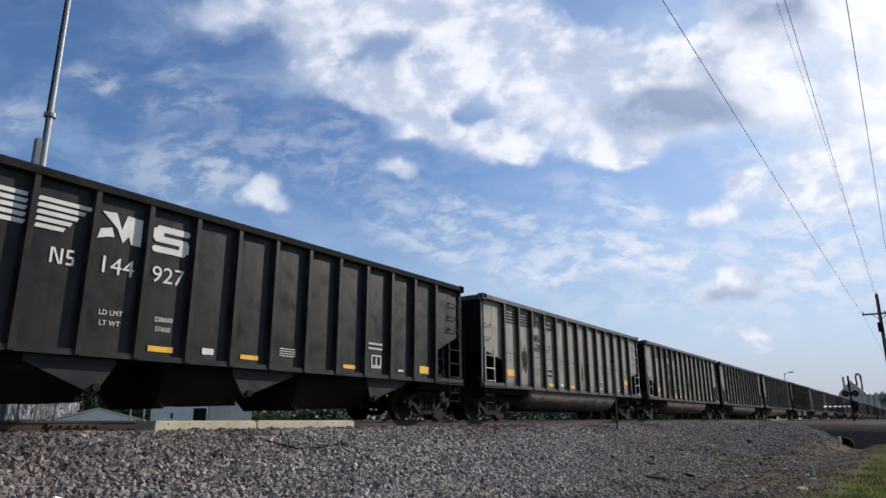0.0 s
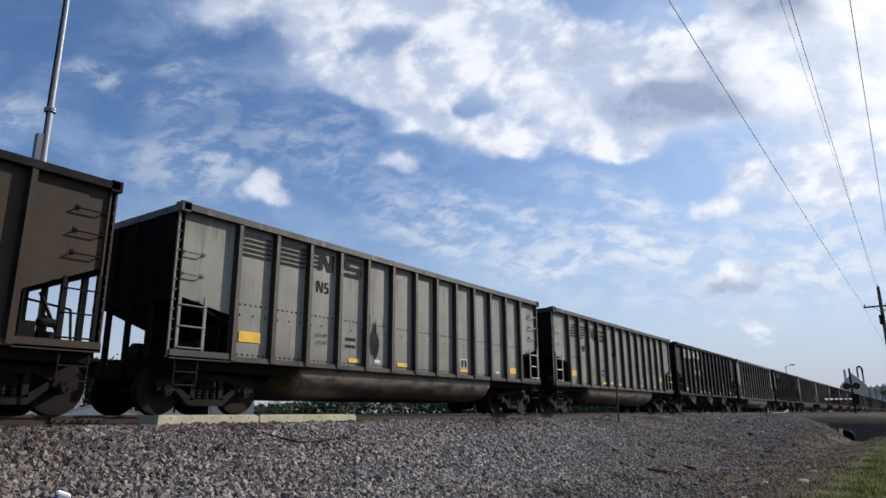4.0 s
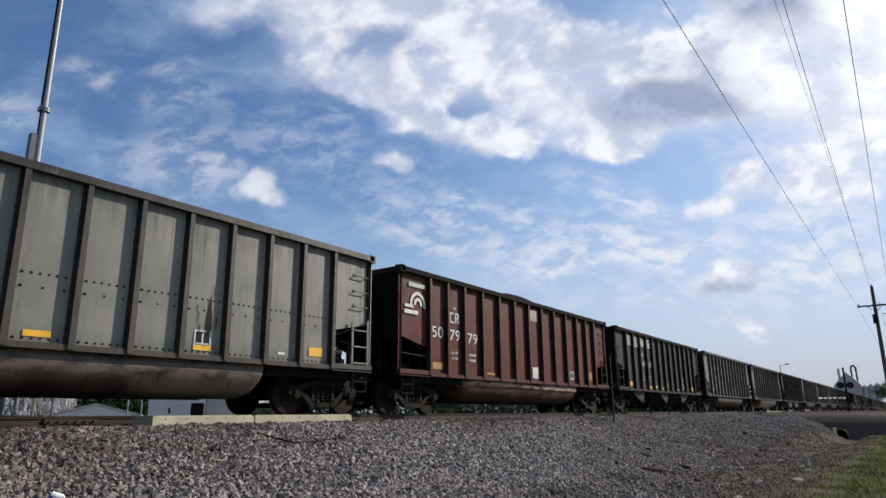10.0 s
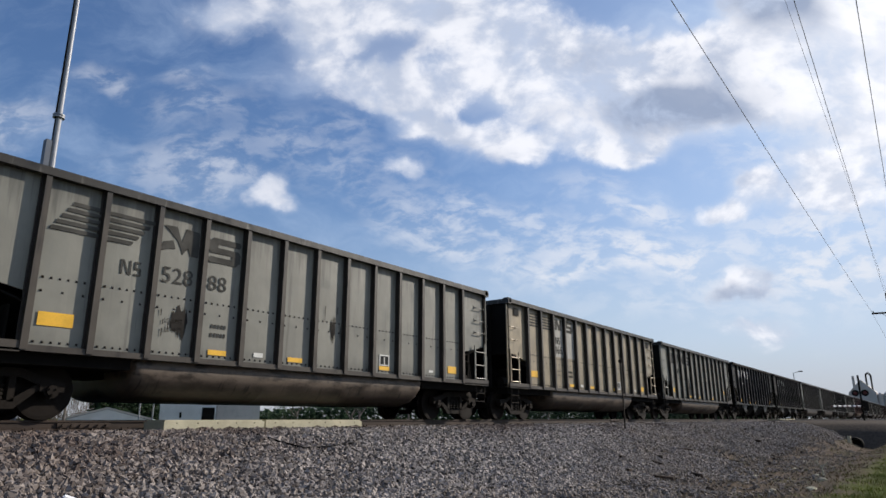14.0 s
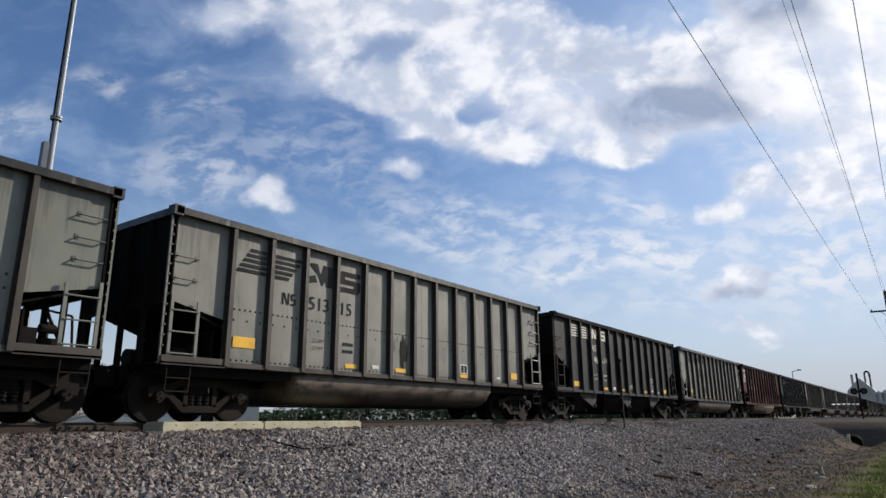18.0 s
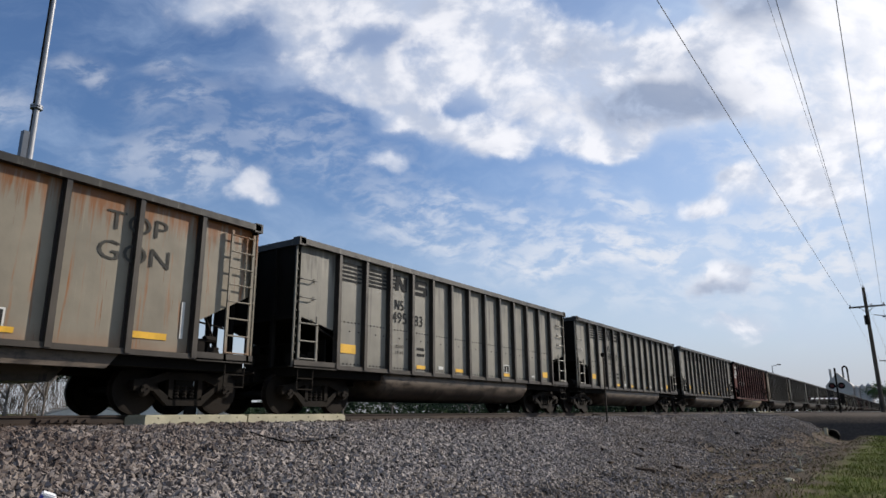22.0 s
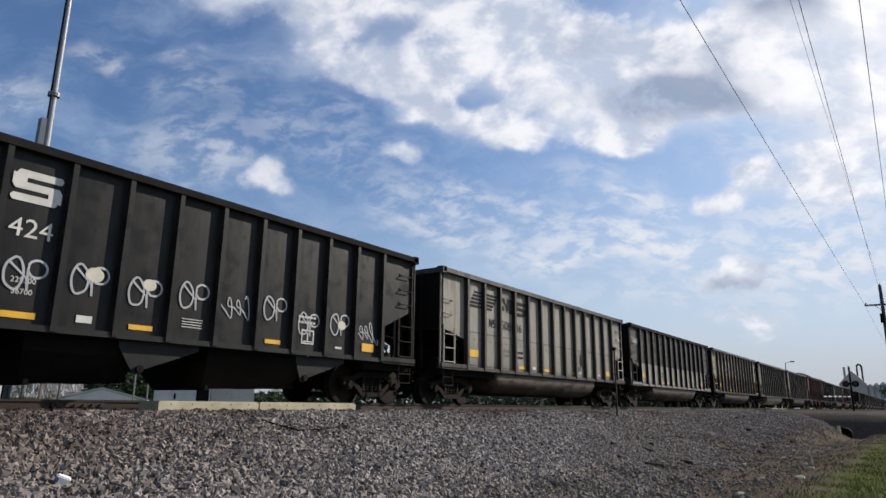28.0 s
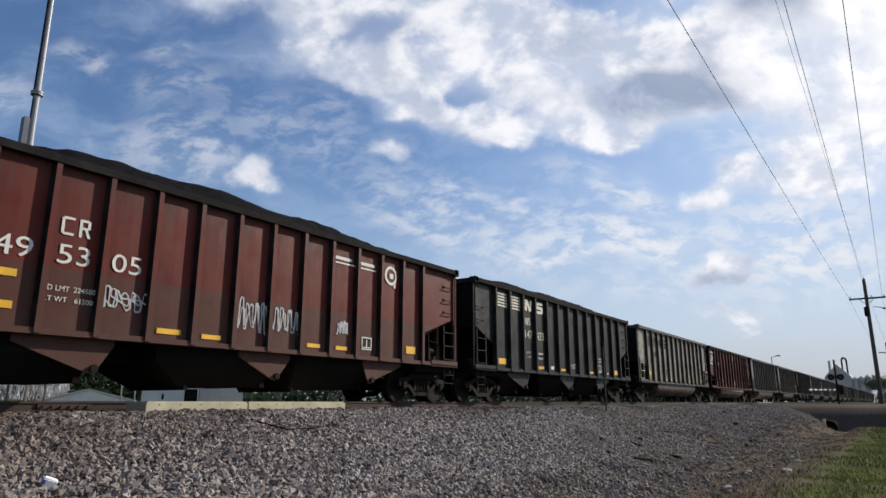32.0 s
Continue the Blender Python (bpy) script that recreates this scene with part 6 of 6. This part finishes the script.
def road_crossing():
    """The paved road on its low bank across ditch and track, with a culvert below."""
    bm = bmesh.new()
    cross = [(45.6, -1.9), (46.4, -1.45), (47.2, -0.85), (48.0, -0.36), (49.2, -0.24), (62.0, -0.10), (75.0, -0.10), (76.2, -0.6), (78, -1.9)]
    rows = []
    for k in range(120):
        y = -62 + k * 0.5034
        rows.append([bm.verts.new((x + 0.12 * noise.noise(Vector((x, y * 1.3, 1))), y, z + 0.07 * noise.noise(Vector((x * 1.6, y * 1.6, 4))) * (z < -0.2))) for x, z in cross])
    for r, q in zip(rows, rows[1:]):
        for i in range(len(cross) - 1):
            bm.faces.new((r[i], r[i + 1], q[i + 1], q[i]))
    bm.faces.new(rows[0])
    bm.faces.new(rows[-1][::-1])
    bank = thing("road_bank", bm, DIRT, Matrix(), "dark soil bank that carries the road over the ditch", "bank", "", "structure")
    bank.data.shade_smooth()
    for y0, y1 in ((-60, -1.9), (1.9, 70)):
        bm = bmesh.new()
        box(bm, 62.4, 74.6, y0, y1, -0.2, -0.06)
        thing("road", bm, ASPHALT, Matrix(), "worn grey asphalt road up to the track", "road", "", "structure")
    for k in range(3):
        bm = bmesh.new()
        box(bm, 66.0 + k * 2.72, 68.68 + k * 2.72, -1.86, -0.84, -0.17, -0.01)
        thing("crossing_slab", bm, CONCRETE, Matrix(), "pale concrete crossing slab of the paved road", "slab", "crossing slabs", "structure")
    bm = bmesh.new()
    turned(bm, [(6.0, 0.30), (-0.3, 0.30), (-0.5, 0.34), (-0.5, 0.40), (6.0, 0.40)], 16)
    pipe = thing("culvert_pipe", bm, DARK, pose(46.3, -8.9, -1.45, 0, 0, -90), "dark corrugated culvert pipe under the road bank", "pipe")
    bm = bmesh.new()
    box(bm, 44.9, 45.1, -8.78, -8.62, -1.9, -0.95)
    thing("marker_stake", bm, CONCRETE, Matrix(), "pale wooden stake beside the culvert", "stake")


road_crossing()


def grain_elevator():
    """Tall gabled elevator house with bins, far down the line."""
    x, y = 520.0, 21.1
    bm = bmesh.new()
    w = [(-7.8, 0), (7.8, 0), (7.8, 18.6), (0, 27.0), (-7.8, 18.6)]
    a = [bm.verts.new((0, py, pz)) for py, pz in w]
    b = [bm.verts.new((22, py, pz)) for py, pz in w]
    bm.faces.new(a)
    bm.faces.new(b[::-1])
    for i in range(5):
        bm.faces.new((a[i], b[i], b[(i + 1) % 5], a[(i + 1) % 5]))
    el = thing("grain_elevator", bm, ELEVATOR, pose(x, y, -1.8), "pale grey gabled grain elevator with leg pipes on its roof", "grain elevator")
    bm = bmesh.new()
    box(bm, 4, 6, 3.6, 5.0, 20.0, 29.6)
    part("head_house", bm, ELEVATOR, el)
    for dy, top in ((-3.0, 30.0), (-5.8, 27.5)):
        bm = bmesh.new()
        rod(bm, (6, dy, 16), (6, dy, top), 0.5, 8)
        part("leg_pipe", bm, STEEL, el)
    bm = bmesh.new()
    for p0, p1 in (((6, -3.0, 30.0), (6, -3.8, 31.3)), ((6, -3.8, 31.3), (6, -5.0, 31.2)), ((6, -5.0, 31.2), (6, -5.8, 29.6)), ((6, -5.8, 29.6), (6, -5.8, 27.5))):
        rod(bm, p0, p1, 0.6, 8)
    part("bent_pipe", bm, STEEL, el)
    bm = bmesh.new()
    box(bm, 4, 18, -18.6, -7.8, 0, 17.8)
    part("annex", bm, ELEVATOR, el)
    for k in range(3):
        bm = bmesh.new()
        rod(bm, (3, -9.6 - k * 3.6, 0), (3, -9.6 - k * 3.6, 17.0 + k * 0.6), 1.75, 18)
        b2 = part("bin", bm, ELEVATOR, el, "round ribbed steel grain bin")
        bm = bmesh.new()
        rod(bm, (3, -9.6 - k * 3.6, 17.0 + k * 0.6), (3, -9.6 - k * 3.6, 18.4 + k * 0.6), 1.8, 18, 0.3)
        part("bin_roof", bm, ELEVATOR, b2)


grain_elevator()


def street_lamp(x, y, h):
    bm = bmesh.new()
    rod(bm, (0, 0, 0), (0, 0, h), 0.11, 8, 0.07)
    lamp = thing("street_lamp", bm, BARE, pose(x, y, -1.4), "grey street lamp with a short arm behind the track", "street lamp")
    bm = bmesh.new()
    rod(bm, (0, 0, h - 0.1), (-0.5, -1.1, h + 0.15), 0.05, 6)
    part("arm", bm, BARE, lamp)
    bm = bmesh.new()
    box(bm, -0.75, -0.3, -1.7, -1.0, h + 0.05, h + 0.25)
    part("lamp_head", bm, STEEL, lamp)


street_lamp(146, 7.8, 10.2)


def shed():
    bm = bmesh.new()
    box(bm, 0, 3.9, 0, 3, 0, 4.9)
    s = thing("metal_shed", bm, SIDING, pose(28.1, 33.0, -1.5, 0, 0, -35), "white corrugated metal shed behind the track", "shed")
    for k in range(6):
        bm = bmesh.new()
        box(bm, 0.2 + k * 0.43, 0.25 + k * 0.43, -0.03, 0.0, 0, 4.9)
        part("seam", bm, SIDING, s)
    bm = bmesh.new()
    prism(bm, [(-0.2, 4.9), (3.92, 4.9), (3.92, 5.02), (-0.2, 5.15)], -0.25, 3.2)
    part("roof", bm, ROOFING, s)
    bm = bmesh.new()
    box(bm, 2.9, 3.8, -0.04, 0.0, 0, 2.45)
    part("doorway", bm, DARK, s, "dark open doorway")
    bm = bmesh.new()
    box(bm, 1.35, 1.5, -0.07, -0.03, 1.7, 2.1)
    part("wall_box", bm, DARK, s, "small dark box on the siding")
    bm = bmesh.new()
    box(bm, 3.95, 7.1, 0.4, 5, 0, 4.3)
    a = thing("garage", bm, ELEVATOR, pose(28.1, 33.0, -1.5, 0, 0, -35), "plain grey garage beside the shed", "garage")
    bm = bmesh.new()
    box(bm, 3.97, 7.3, 0.2, 5.2, 4.3, 4.45)
    part("roof", bm, ROOFING, a)


shed()


def house(x, y, z, w, d, eave, ridge, label, turn):
    bm = bmesh.new()
    box(bm, -w / 2, w / 2, 0, d, 0, eave)
    h = thing("house", bm, SIDING, pose(x, y, z, 0, 0, turn), label, "house")
    bm = bmesh.new()
    prism(bm, [(-w / 2 - 0.4, eave - 0.1), (w / 2 + 0.4, eave - 0.1), (w / 2 + 0.4, eave + 0.05), (0, ridge), (-w / 2 - 0.4, eave + 0.05)], -0.4, d + 0.4)
    part("roof", bm, ROOFING, h, "blue-grey gabled roof")
    bm = bmesh.new()
    prism(bm, [(-w / 2, eave), (w / 2, eave), (0, ridge - 0.15)], -0.46, -0.42)
    part("gable", bm, SIDING, h)
    for s in (-1, 1):
        bm = bmesh.new()
        prism(bm, [(s * (w / 2 + 0.45), eave - 0.05), (s * (w / 2 + 0.45), eave + 0.12), (0, ridge + 0.06), (0, ridge - 0.12)], -0.52, -0.47)
        part("fascia_board", bm, ELEVATOR, h)
    for wx in (-w * 0.25, w * 0.25):
        bm = bmesh.new()
        box(bm, wx - 0.5, wx + 0.5, -0.06, 0.02, 0.9, 2.1)
        part("window", bm, DARK, h)


house(33.3, 50.0, -2.5, 7.0, 9, 2.6, 3.7, "single-storey house with a blue-grey gabled roof", -33)
house(13.2, 36.0, -1.5, 12.0, 8, 6.2, 9.0, "two-storey white sided house behind the track", 0)


def tree(x, y, h, spread, leafy, seed, label, mat):
    """Trunk, forking limbs and a crown of many small leaf clumps or bare twigs."""
    rng = random.Random(seed)
    bm = bmesh.new()
    rod(bm, (0, 0, 0), (0.05 * h * 0.2, 0, h * 0.45), h * (0.028 if leafy else 0.014), 8, h * (0.016 if leafy else 0.010))
    tips = []

    def grow(p, d, length, r, level):
        q = p + d * length
        rod(bm, p, q, r, 5, r * 0.6)
        if level == 0:
            tips.append(q)
            return
        for _ in range(3 if level > 1 else 4):
            e = (d + Vector((rng.uniform(-1, 1), rng.uniform(-1, 1), rng.uniform(-0.25, 0.7))) * spread).normalized()
            grow(q, e, length * rng.uniform(0.55, 0.8), r * 0.55, level - 1)
    for k in range(4):
        th = k * 1.57 + rng.uniform(-0.4, 0.4)
        grow(Vector((0.01 * h, 0, h * rng.uniform(0.28, 0.45))), Vector((math.cos(th) * 0.7, math.sin(th) * 0.7, 0.8)).normalized(), h * 0.2, h * 0.012, 3)
    t = thing("tree", bm, TWIG, pose(x, y, -1.5), label, "tree")
    if leafy:
        v, f = [], []
        for p in tips:
            for _ in range(leafy):
                c = p + Vector((rng.gauss(0, 1), rng.gauss(0, 1), rng.gauss(0, 0.8))) * h * 0.055
                s = h * rng.uniform(0.010, 0.024)
                u = Vector((rng.gauss(0, 1), rng.gauss(0, 1), rng.gauss(0, 1))).normalized()
                w = u.orthogonal().normalized()
                i = len(v)
                v += [tuple(c + u * s), tuple(c + w * s * 0.6), tuple(c - u * s), tuple(c - w * s * 0.6)]
                f.append((i, i + 1, i + 2, i + 3))
        me = bpy.data.meshes.new("crown")
        me.from_pydata(v, [], f)
        me.materials.append(None)
        part("crown", me, mat, t)
    return t


for k, (x, y, h, leafy) in enumerate(((42.5, 70.0, 9.4, 20), (24.2, 42, 9.0, 0), (27.0, 45, 8.5, 0), (29, 60, 9.5, 0), (50, 44, 2.6, 14), (53, 46, 5.5, 14), (60, 44, 5.0, 12), (70, 52, 6.5, 12), (33, 66, 10.0, 0), (86, 56, 7.0, 10),
                                      (10, 52, 6.5, 0), (5, 46, 6.0, 0), (100, 50, 6.0, 10), (120, 48, 6.0, 8), (0, 60, 8.0, 0), (230, -9, 9.0, 10), (262, -14, 10.0, 10), (310, -22, 11.0, 8), (300, 40, 9, 8), (190, 36, 7, 8), (165, -9.8, 6.5, 10), (22.6, 46.0, 8.2, 0), (30.5, 56.0, 9.0, 0), (110.0, -10.9, 5.6, 12))):
    tree(x, y, h, 0.75, leafy, k, "leafy green tree behind the track" if leafy else "bare grey-brown tree behind the track", LEAF if k % 2 else LEAF_DARK)


def hedge():
    """A tall clipped dark hedge with two steel posts before it."""
    rng = random.Random(8)
    bm = bmesh.new()
    for k in range(9):
        rod(bm, (38.6 + k * 1.0, 62.2, -1.6), (38.6 + k * 1.0 + rng.uniform(-0.2, 0.2), 62.2, 4.0), 0.09, 5, 0.03)
    h = thing("hedge", bm, TWIG, Matrix(), "tall dark green hedge beside the white metal shed", "hedge")
    v, f = [], []
    for _ in range(13000):
        c = Vector((rng.uniform(38.0, 47.5), 62.2 + rng.uniform(-1.2, 1.2), -1.5 + 7.4 * rng.random() + 0.5 * rng.random()))
        u = Vector((rng.gauss(0, 1), rng.gauss(0, 1), rng.gauss(0, 1))).normalized()
        w = u.orthogonal().normalized()
        s, i = rng.uniform(0.12, 0.26), len(v)
        v += [tuple(c + u * s), tuple(c + w * s * 0.7), tuple(c - u * s), tuple(c - w * s * 0.7)]
        f.append((i, i + 1, i + 2, i + 3))
    me = bpy.data.meshes.new("foliage")
    me.from_pydata(v, [], f)
    me.materials.append(None)
    part("foliage", me, LEAF_DARK, h)


hedge()


def far_woods():
    """The uneven line of brush and woods along the back of the fields."""
    rng = np.random.default_rng(4)
    v, f = [], []
    for k in range(66000):
        x = rng.uniform(60, 420)
        y = 58 + 6 * math.sin(x * 0.021) + rng.uniform(-3, 3)
        if k >= 52000:
            x, y = 700 + rng.uniform(-6, 6), rng.uniform(-140, 150)
        crest = 3.2 + 1.3 * noise.noise(Vector((x * 0.06, 0, 0))) + 0.9 * noise.noise(Vector((x * 0.31, 5, 0)))
        if x < 78:
            crest *= 0.4 + 0.6 * (x - 60) / 18
        z = profile(x, y) + max(0.6, crest) * rng.random() ** 0.8 * (2.4 if k >= 52000 else 1.0)
        s = rng.uniform(0.16, 0.42) * (2.2 if k >= 52000 else 1.0)
        u = Vector(rng.normal(size=3)).normalized()
        w = u.orthogonal().normalized()
        c = Vector((x, y, z))
        i = len(v)
        v += [tuple(c + u * s), tuple(c + w * s * 0.7), tuple(c - u * s), tuple(c - w * s * 0.7)]
        f.append((i, i + 1, i + 2, i + 3))
    me = bpy.data.meshes.new("far_woods")
    me.from_pydata(v, [], f)
    me.materials.append(LEAF_DARK)
    tagged(new("far_woods", me), "dark green brush and woods along the far fields", "woods", kind="stuff")


far_woods()


def bare_brush():
    """A tangle of leafless twigs before the far houses."""
    rng = np.random.default_rng(14)
    v, f = [], []
    for k in range(9000):
        x = rng.uniform(18, 62)
        y = 74 + rng.uniform(-3, 3)
        top = 7.0 + 2.0 * noise.noise(Vector((x * 0.2, 0, 1))) + 1.6 * noise.noise(Vector((x * 0.7, 3, 1)))
        z = -1.5 + top * rng.random() ** 1.3
        a, lean = rng.uniform(0, 6.28), rng.uniform(0.1, 0.7)
        n, w = rng.uniform(0.6, 2.0), rng.uniform(0.02, 0.05)
        i = len(v)
        dx, dy = math.cos(a) * lean * n, math.sin(a) * lean * n
        v += [(x - w, y, z), (x + w, y, z), (x + dx, y + dy, z + n)]
        f.append((i, i + 1, i + 2))
    me = bpy.data.meshes.new("bare_brush")
    me.from_pydata(v, [], f)
    me.materials.append(TWIG)
    tagged(new("bare_brush", me), "leafless grey-brown brush behind the houses", "brush", kind="stuff")


bare_brush()


def fence_post(x, y, h):
    bm = bmesh.new()
    rod(bm, (0, 0, 0), (0, 0, h), 0.05, 8)
    thing("fence_post", bm, BARE, pose(x, y, -1.4), "grey steel fence post behind the track", "post", "fence posts")


for x in (25.6, 26.6):
    fence_post(x, 31.4, 3.2)


def litter():
    bm = bmesh.new()
    box(bm, -0.075, 0.075, -0.05, 0.05, 0.0, 0.10)
    bmesh.ops.bevel(bm, geom=bm.edges[:], offset=0.012, segments=2, affect="EDGES")
    carton = thing("carton", bm, WHITE_CARD, pose(3.82, -4.78, land(3.82, -4.78) + 0.03, 14, 22, -20), "crushed white carton lying on the ballast", "litter")
    bm = bmesh.new()
    box(bm, -0.078, -0.045, -0.053, 0.02, 0.002, 0.075)
    part("blue_side", bm, BLUE_CARD, carton, "blue printed side")
    rng = random.Random(5)
    for k in range(24):
        x, y = rng.uniform(17, 44), rng.uniform(-8.2, -5.2)
        bm = bmesh.new()
        n = rng.uniform(0.15, 0.6)
        box(bm, -n / 2, n / 2, -0.06, 0.05, -0.05, 0.06)
        bmesh.ops.bevel(bm, geom=bm.edges[:], offset=0.02, segments=1, affect="EDGES")
        thing("tie_fragment", bm, TIE, pose(x, y, land(x, y) + 0.04, rng.uniform(-8, 8), rng.uniform(-8, 8), rng.uniform(-50, 60)), "broken dark piece of old timber tie on the bank", "timber", "broken timber on the bank")
    for x, y in ((16.8, -10.3), (21.7, -8.2), (22.6, -9.7), (17.6, -9.4), (26.0, -8.6), (19.5, -10.2), (30.5, -8.3), (14.2, -9.6)):
        bm = bmesh.new()
        bmesh.ops.create_icosphere(bm, subdivisions=2, radius=0.09)
        for v in bm.verts:
            v.co = Vector((v.co.x * 1.5, v.co.y, v.co.z * 0.7)) * (1 + 0.35 * noise.noise(v.co * 14 + Vector((x, y, 0))))
        thing("pale_rock", bm, CONCRETE, pose(x, y, land(x, y) + 0.02, 0, 0, x * 40), "pale lump of rock lying in the ditch", "rock", "rocks in the ditch")
    x, y = 21.9, -9.96
    bm = bmesh.new()
    for p0, p1, r in (((-0.05, 0, 0), (0.02, 0.02, 0.22), 0.030), ((0.02, 0.02, 0.22), (0.0, 0.20, 0.42), 0.022), ((0.02, 0.02, 0.22), (0.05, -0.15, 0.40), 0.022), ((0.0, 0.12, 0.33), (0.05, 0.12, 0.50), 0.014)):
        rod(bm, p0, p1, r, 6, r * 0.6)
    thing("dead_branch", bm, CONCRETE, pose(x, y, land(x, y) - 0.02), "bleached forked branch standing in the ditch", "branch")
    # black cable that snakes down the stones
    bm = bmesh.new()
    pts = [(8.66, -1.52), (8.3, -2.1), (7.98, -2.78), (8.07, -3.28), (8.38, -3.59), (8.99, -3.6), (9.7, -3.5), (10.4, -3.1), (11.2, -2.2), (11.47, -1.62)]
    last = None
    for x, y in pts:
        p = Vector((x, y, land(x, y) + 0.07))
        ring = [bm.verts.new(p + Vector((0, 0.013 * math.cos(c * 1.2566), 0.013 * math.sin(c * 1.2566)))) for c in range(5)]
        if last:
            for c in range(5):
                bm.faces.new((last[c], last[(c + 1) % 5], ring[(c + 1) % 5], ring[c]))
        last = ring
    thing("cable", bm, DARK, Matrix(), "loose black cable lying over the ballast", "cable")


BLUE_CARD = plain("blue_card", (0.08, 0.10, 0.35), 0.6, 0.0, 0.1, 8)
litter()


def grass_tufts(name, count, mat, low, high, lean, reach, label, seed):
    """Single blades, thick where the land lies above the ditch and in ragged patches at its edge."""
    rng = np.random.default_rng(seed)
    v, f = [], []
    for _ in range(count):
        x, y = 5 + 41 * rng.random() ** 1.15, rng.uniform(*reach)
        edge = -11.1 + 1.1 * noise.noise(Vector((x * 0.45, y * 0.45, 2.0))) + 0.7 * noise.noise(Vector((x * 1.7, y * 1.7, 5.0)))
        if (y > edge) == (name == "grass") and rng.random() < 0.93:
            continue
        z = land(x, y)
        h, a = rng.uniform(low, high), rng.uniform(0, 6.28)
        dx, dy = math.cos(a), math.sin(a)
        i = len(v)
        v += [(x - dy * 0.012, y + dx * 0.012, z - 0.03), (x + dy * 0.012, y - dx * 0.012, z - 0.03), (x + dx * h * lean, y + dy * h * lean, z + h)]
        f.append((i, i + 1, i + 2))
    me = bpy.data.meshes.new(name)
    me.from_pydata(v, [], f)
    me.materials.append(mat)
    tagged(new(name, me), label, "grass", kind="stuff")


GRASS = plain("grass_blade", (0.155, 0.165, 0.040), 0.8, 0.0, 0.7, 1.3)
STRAW = plain("dead_grass", (0.20, 0.155, 0.10), 0.9, 0.0, 0.4, 2)
grass_tufts("grass", 52000, GRASS, 0.02, 0.10, 0.9, (-13.2, -8.4), "short patchy spring grass on the ditch's edge", 9)
grass_tufts("dead_grass", 22000, STRAW, 0.02, 0.10, 2.0, (-10.9, -6.6), "flattened brown dead grass in the ditch", 10)
motions()
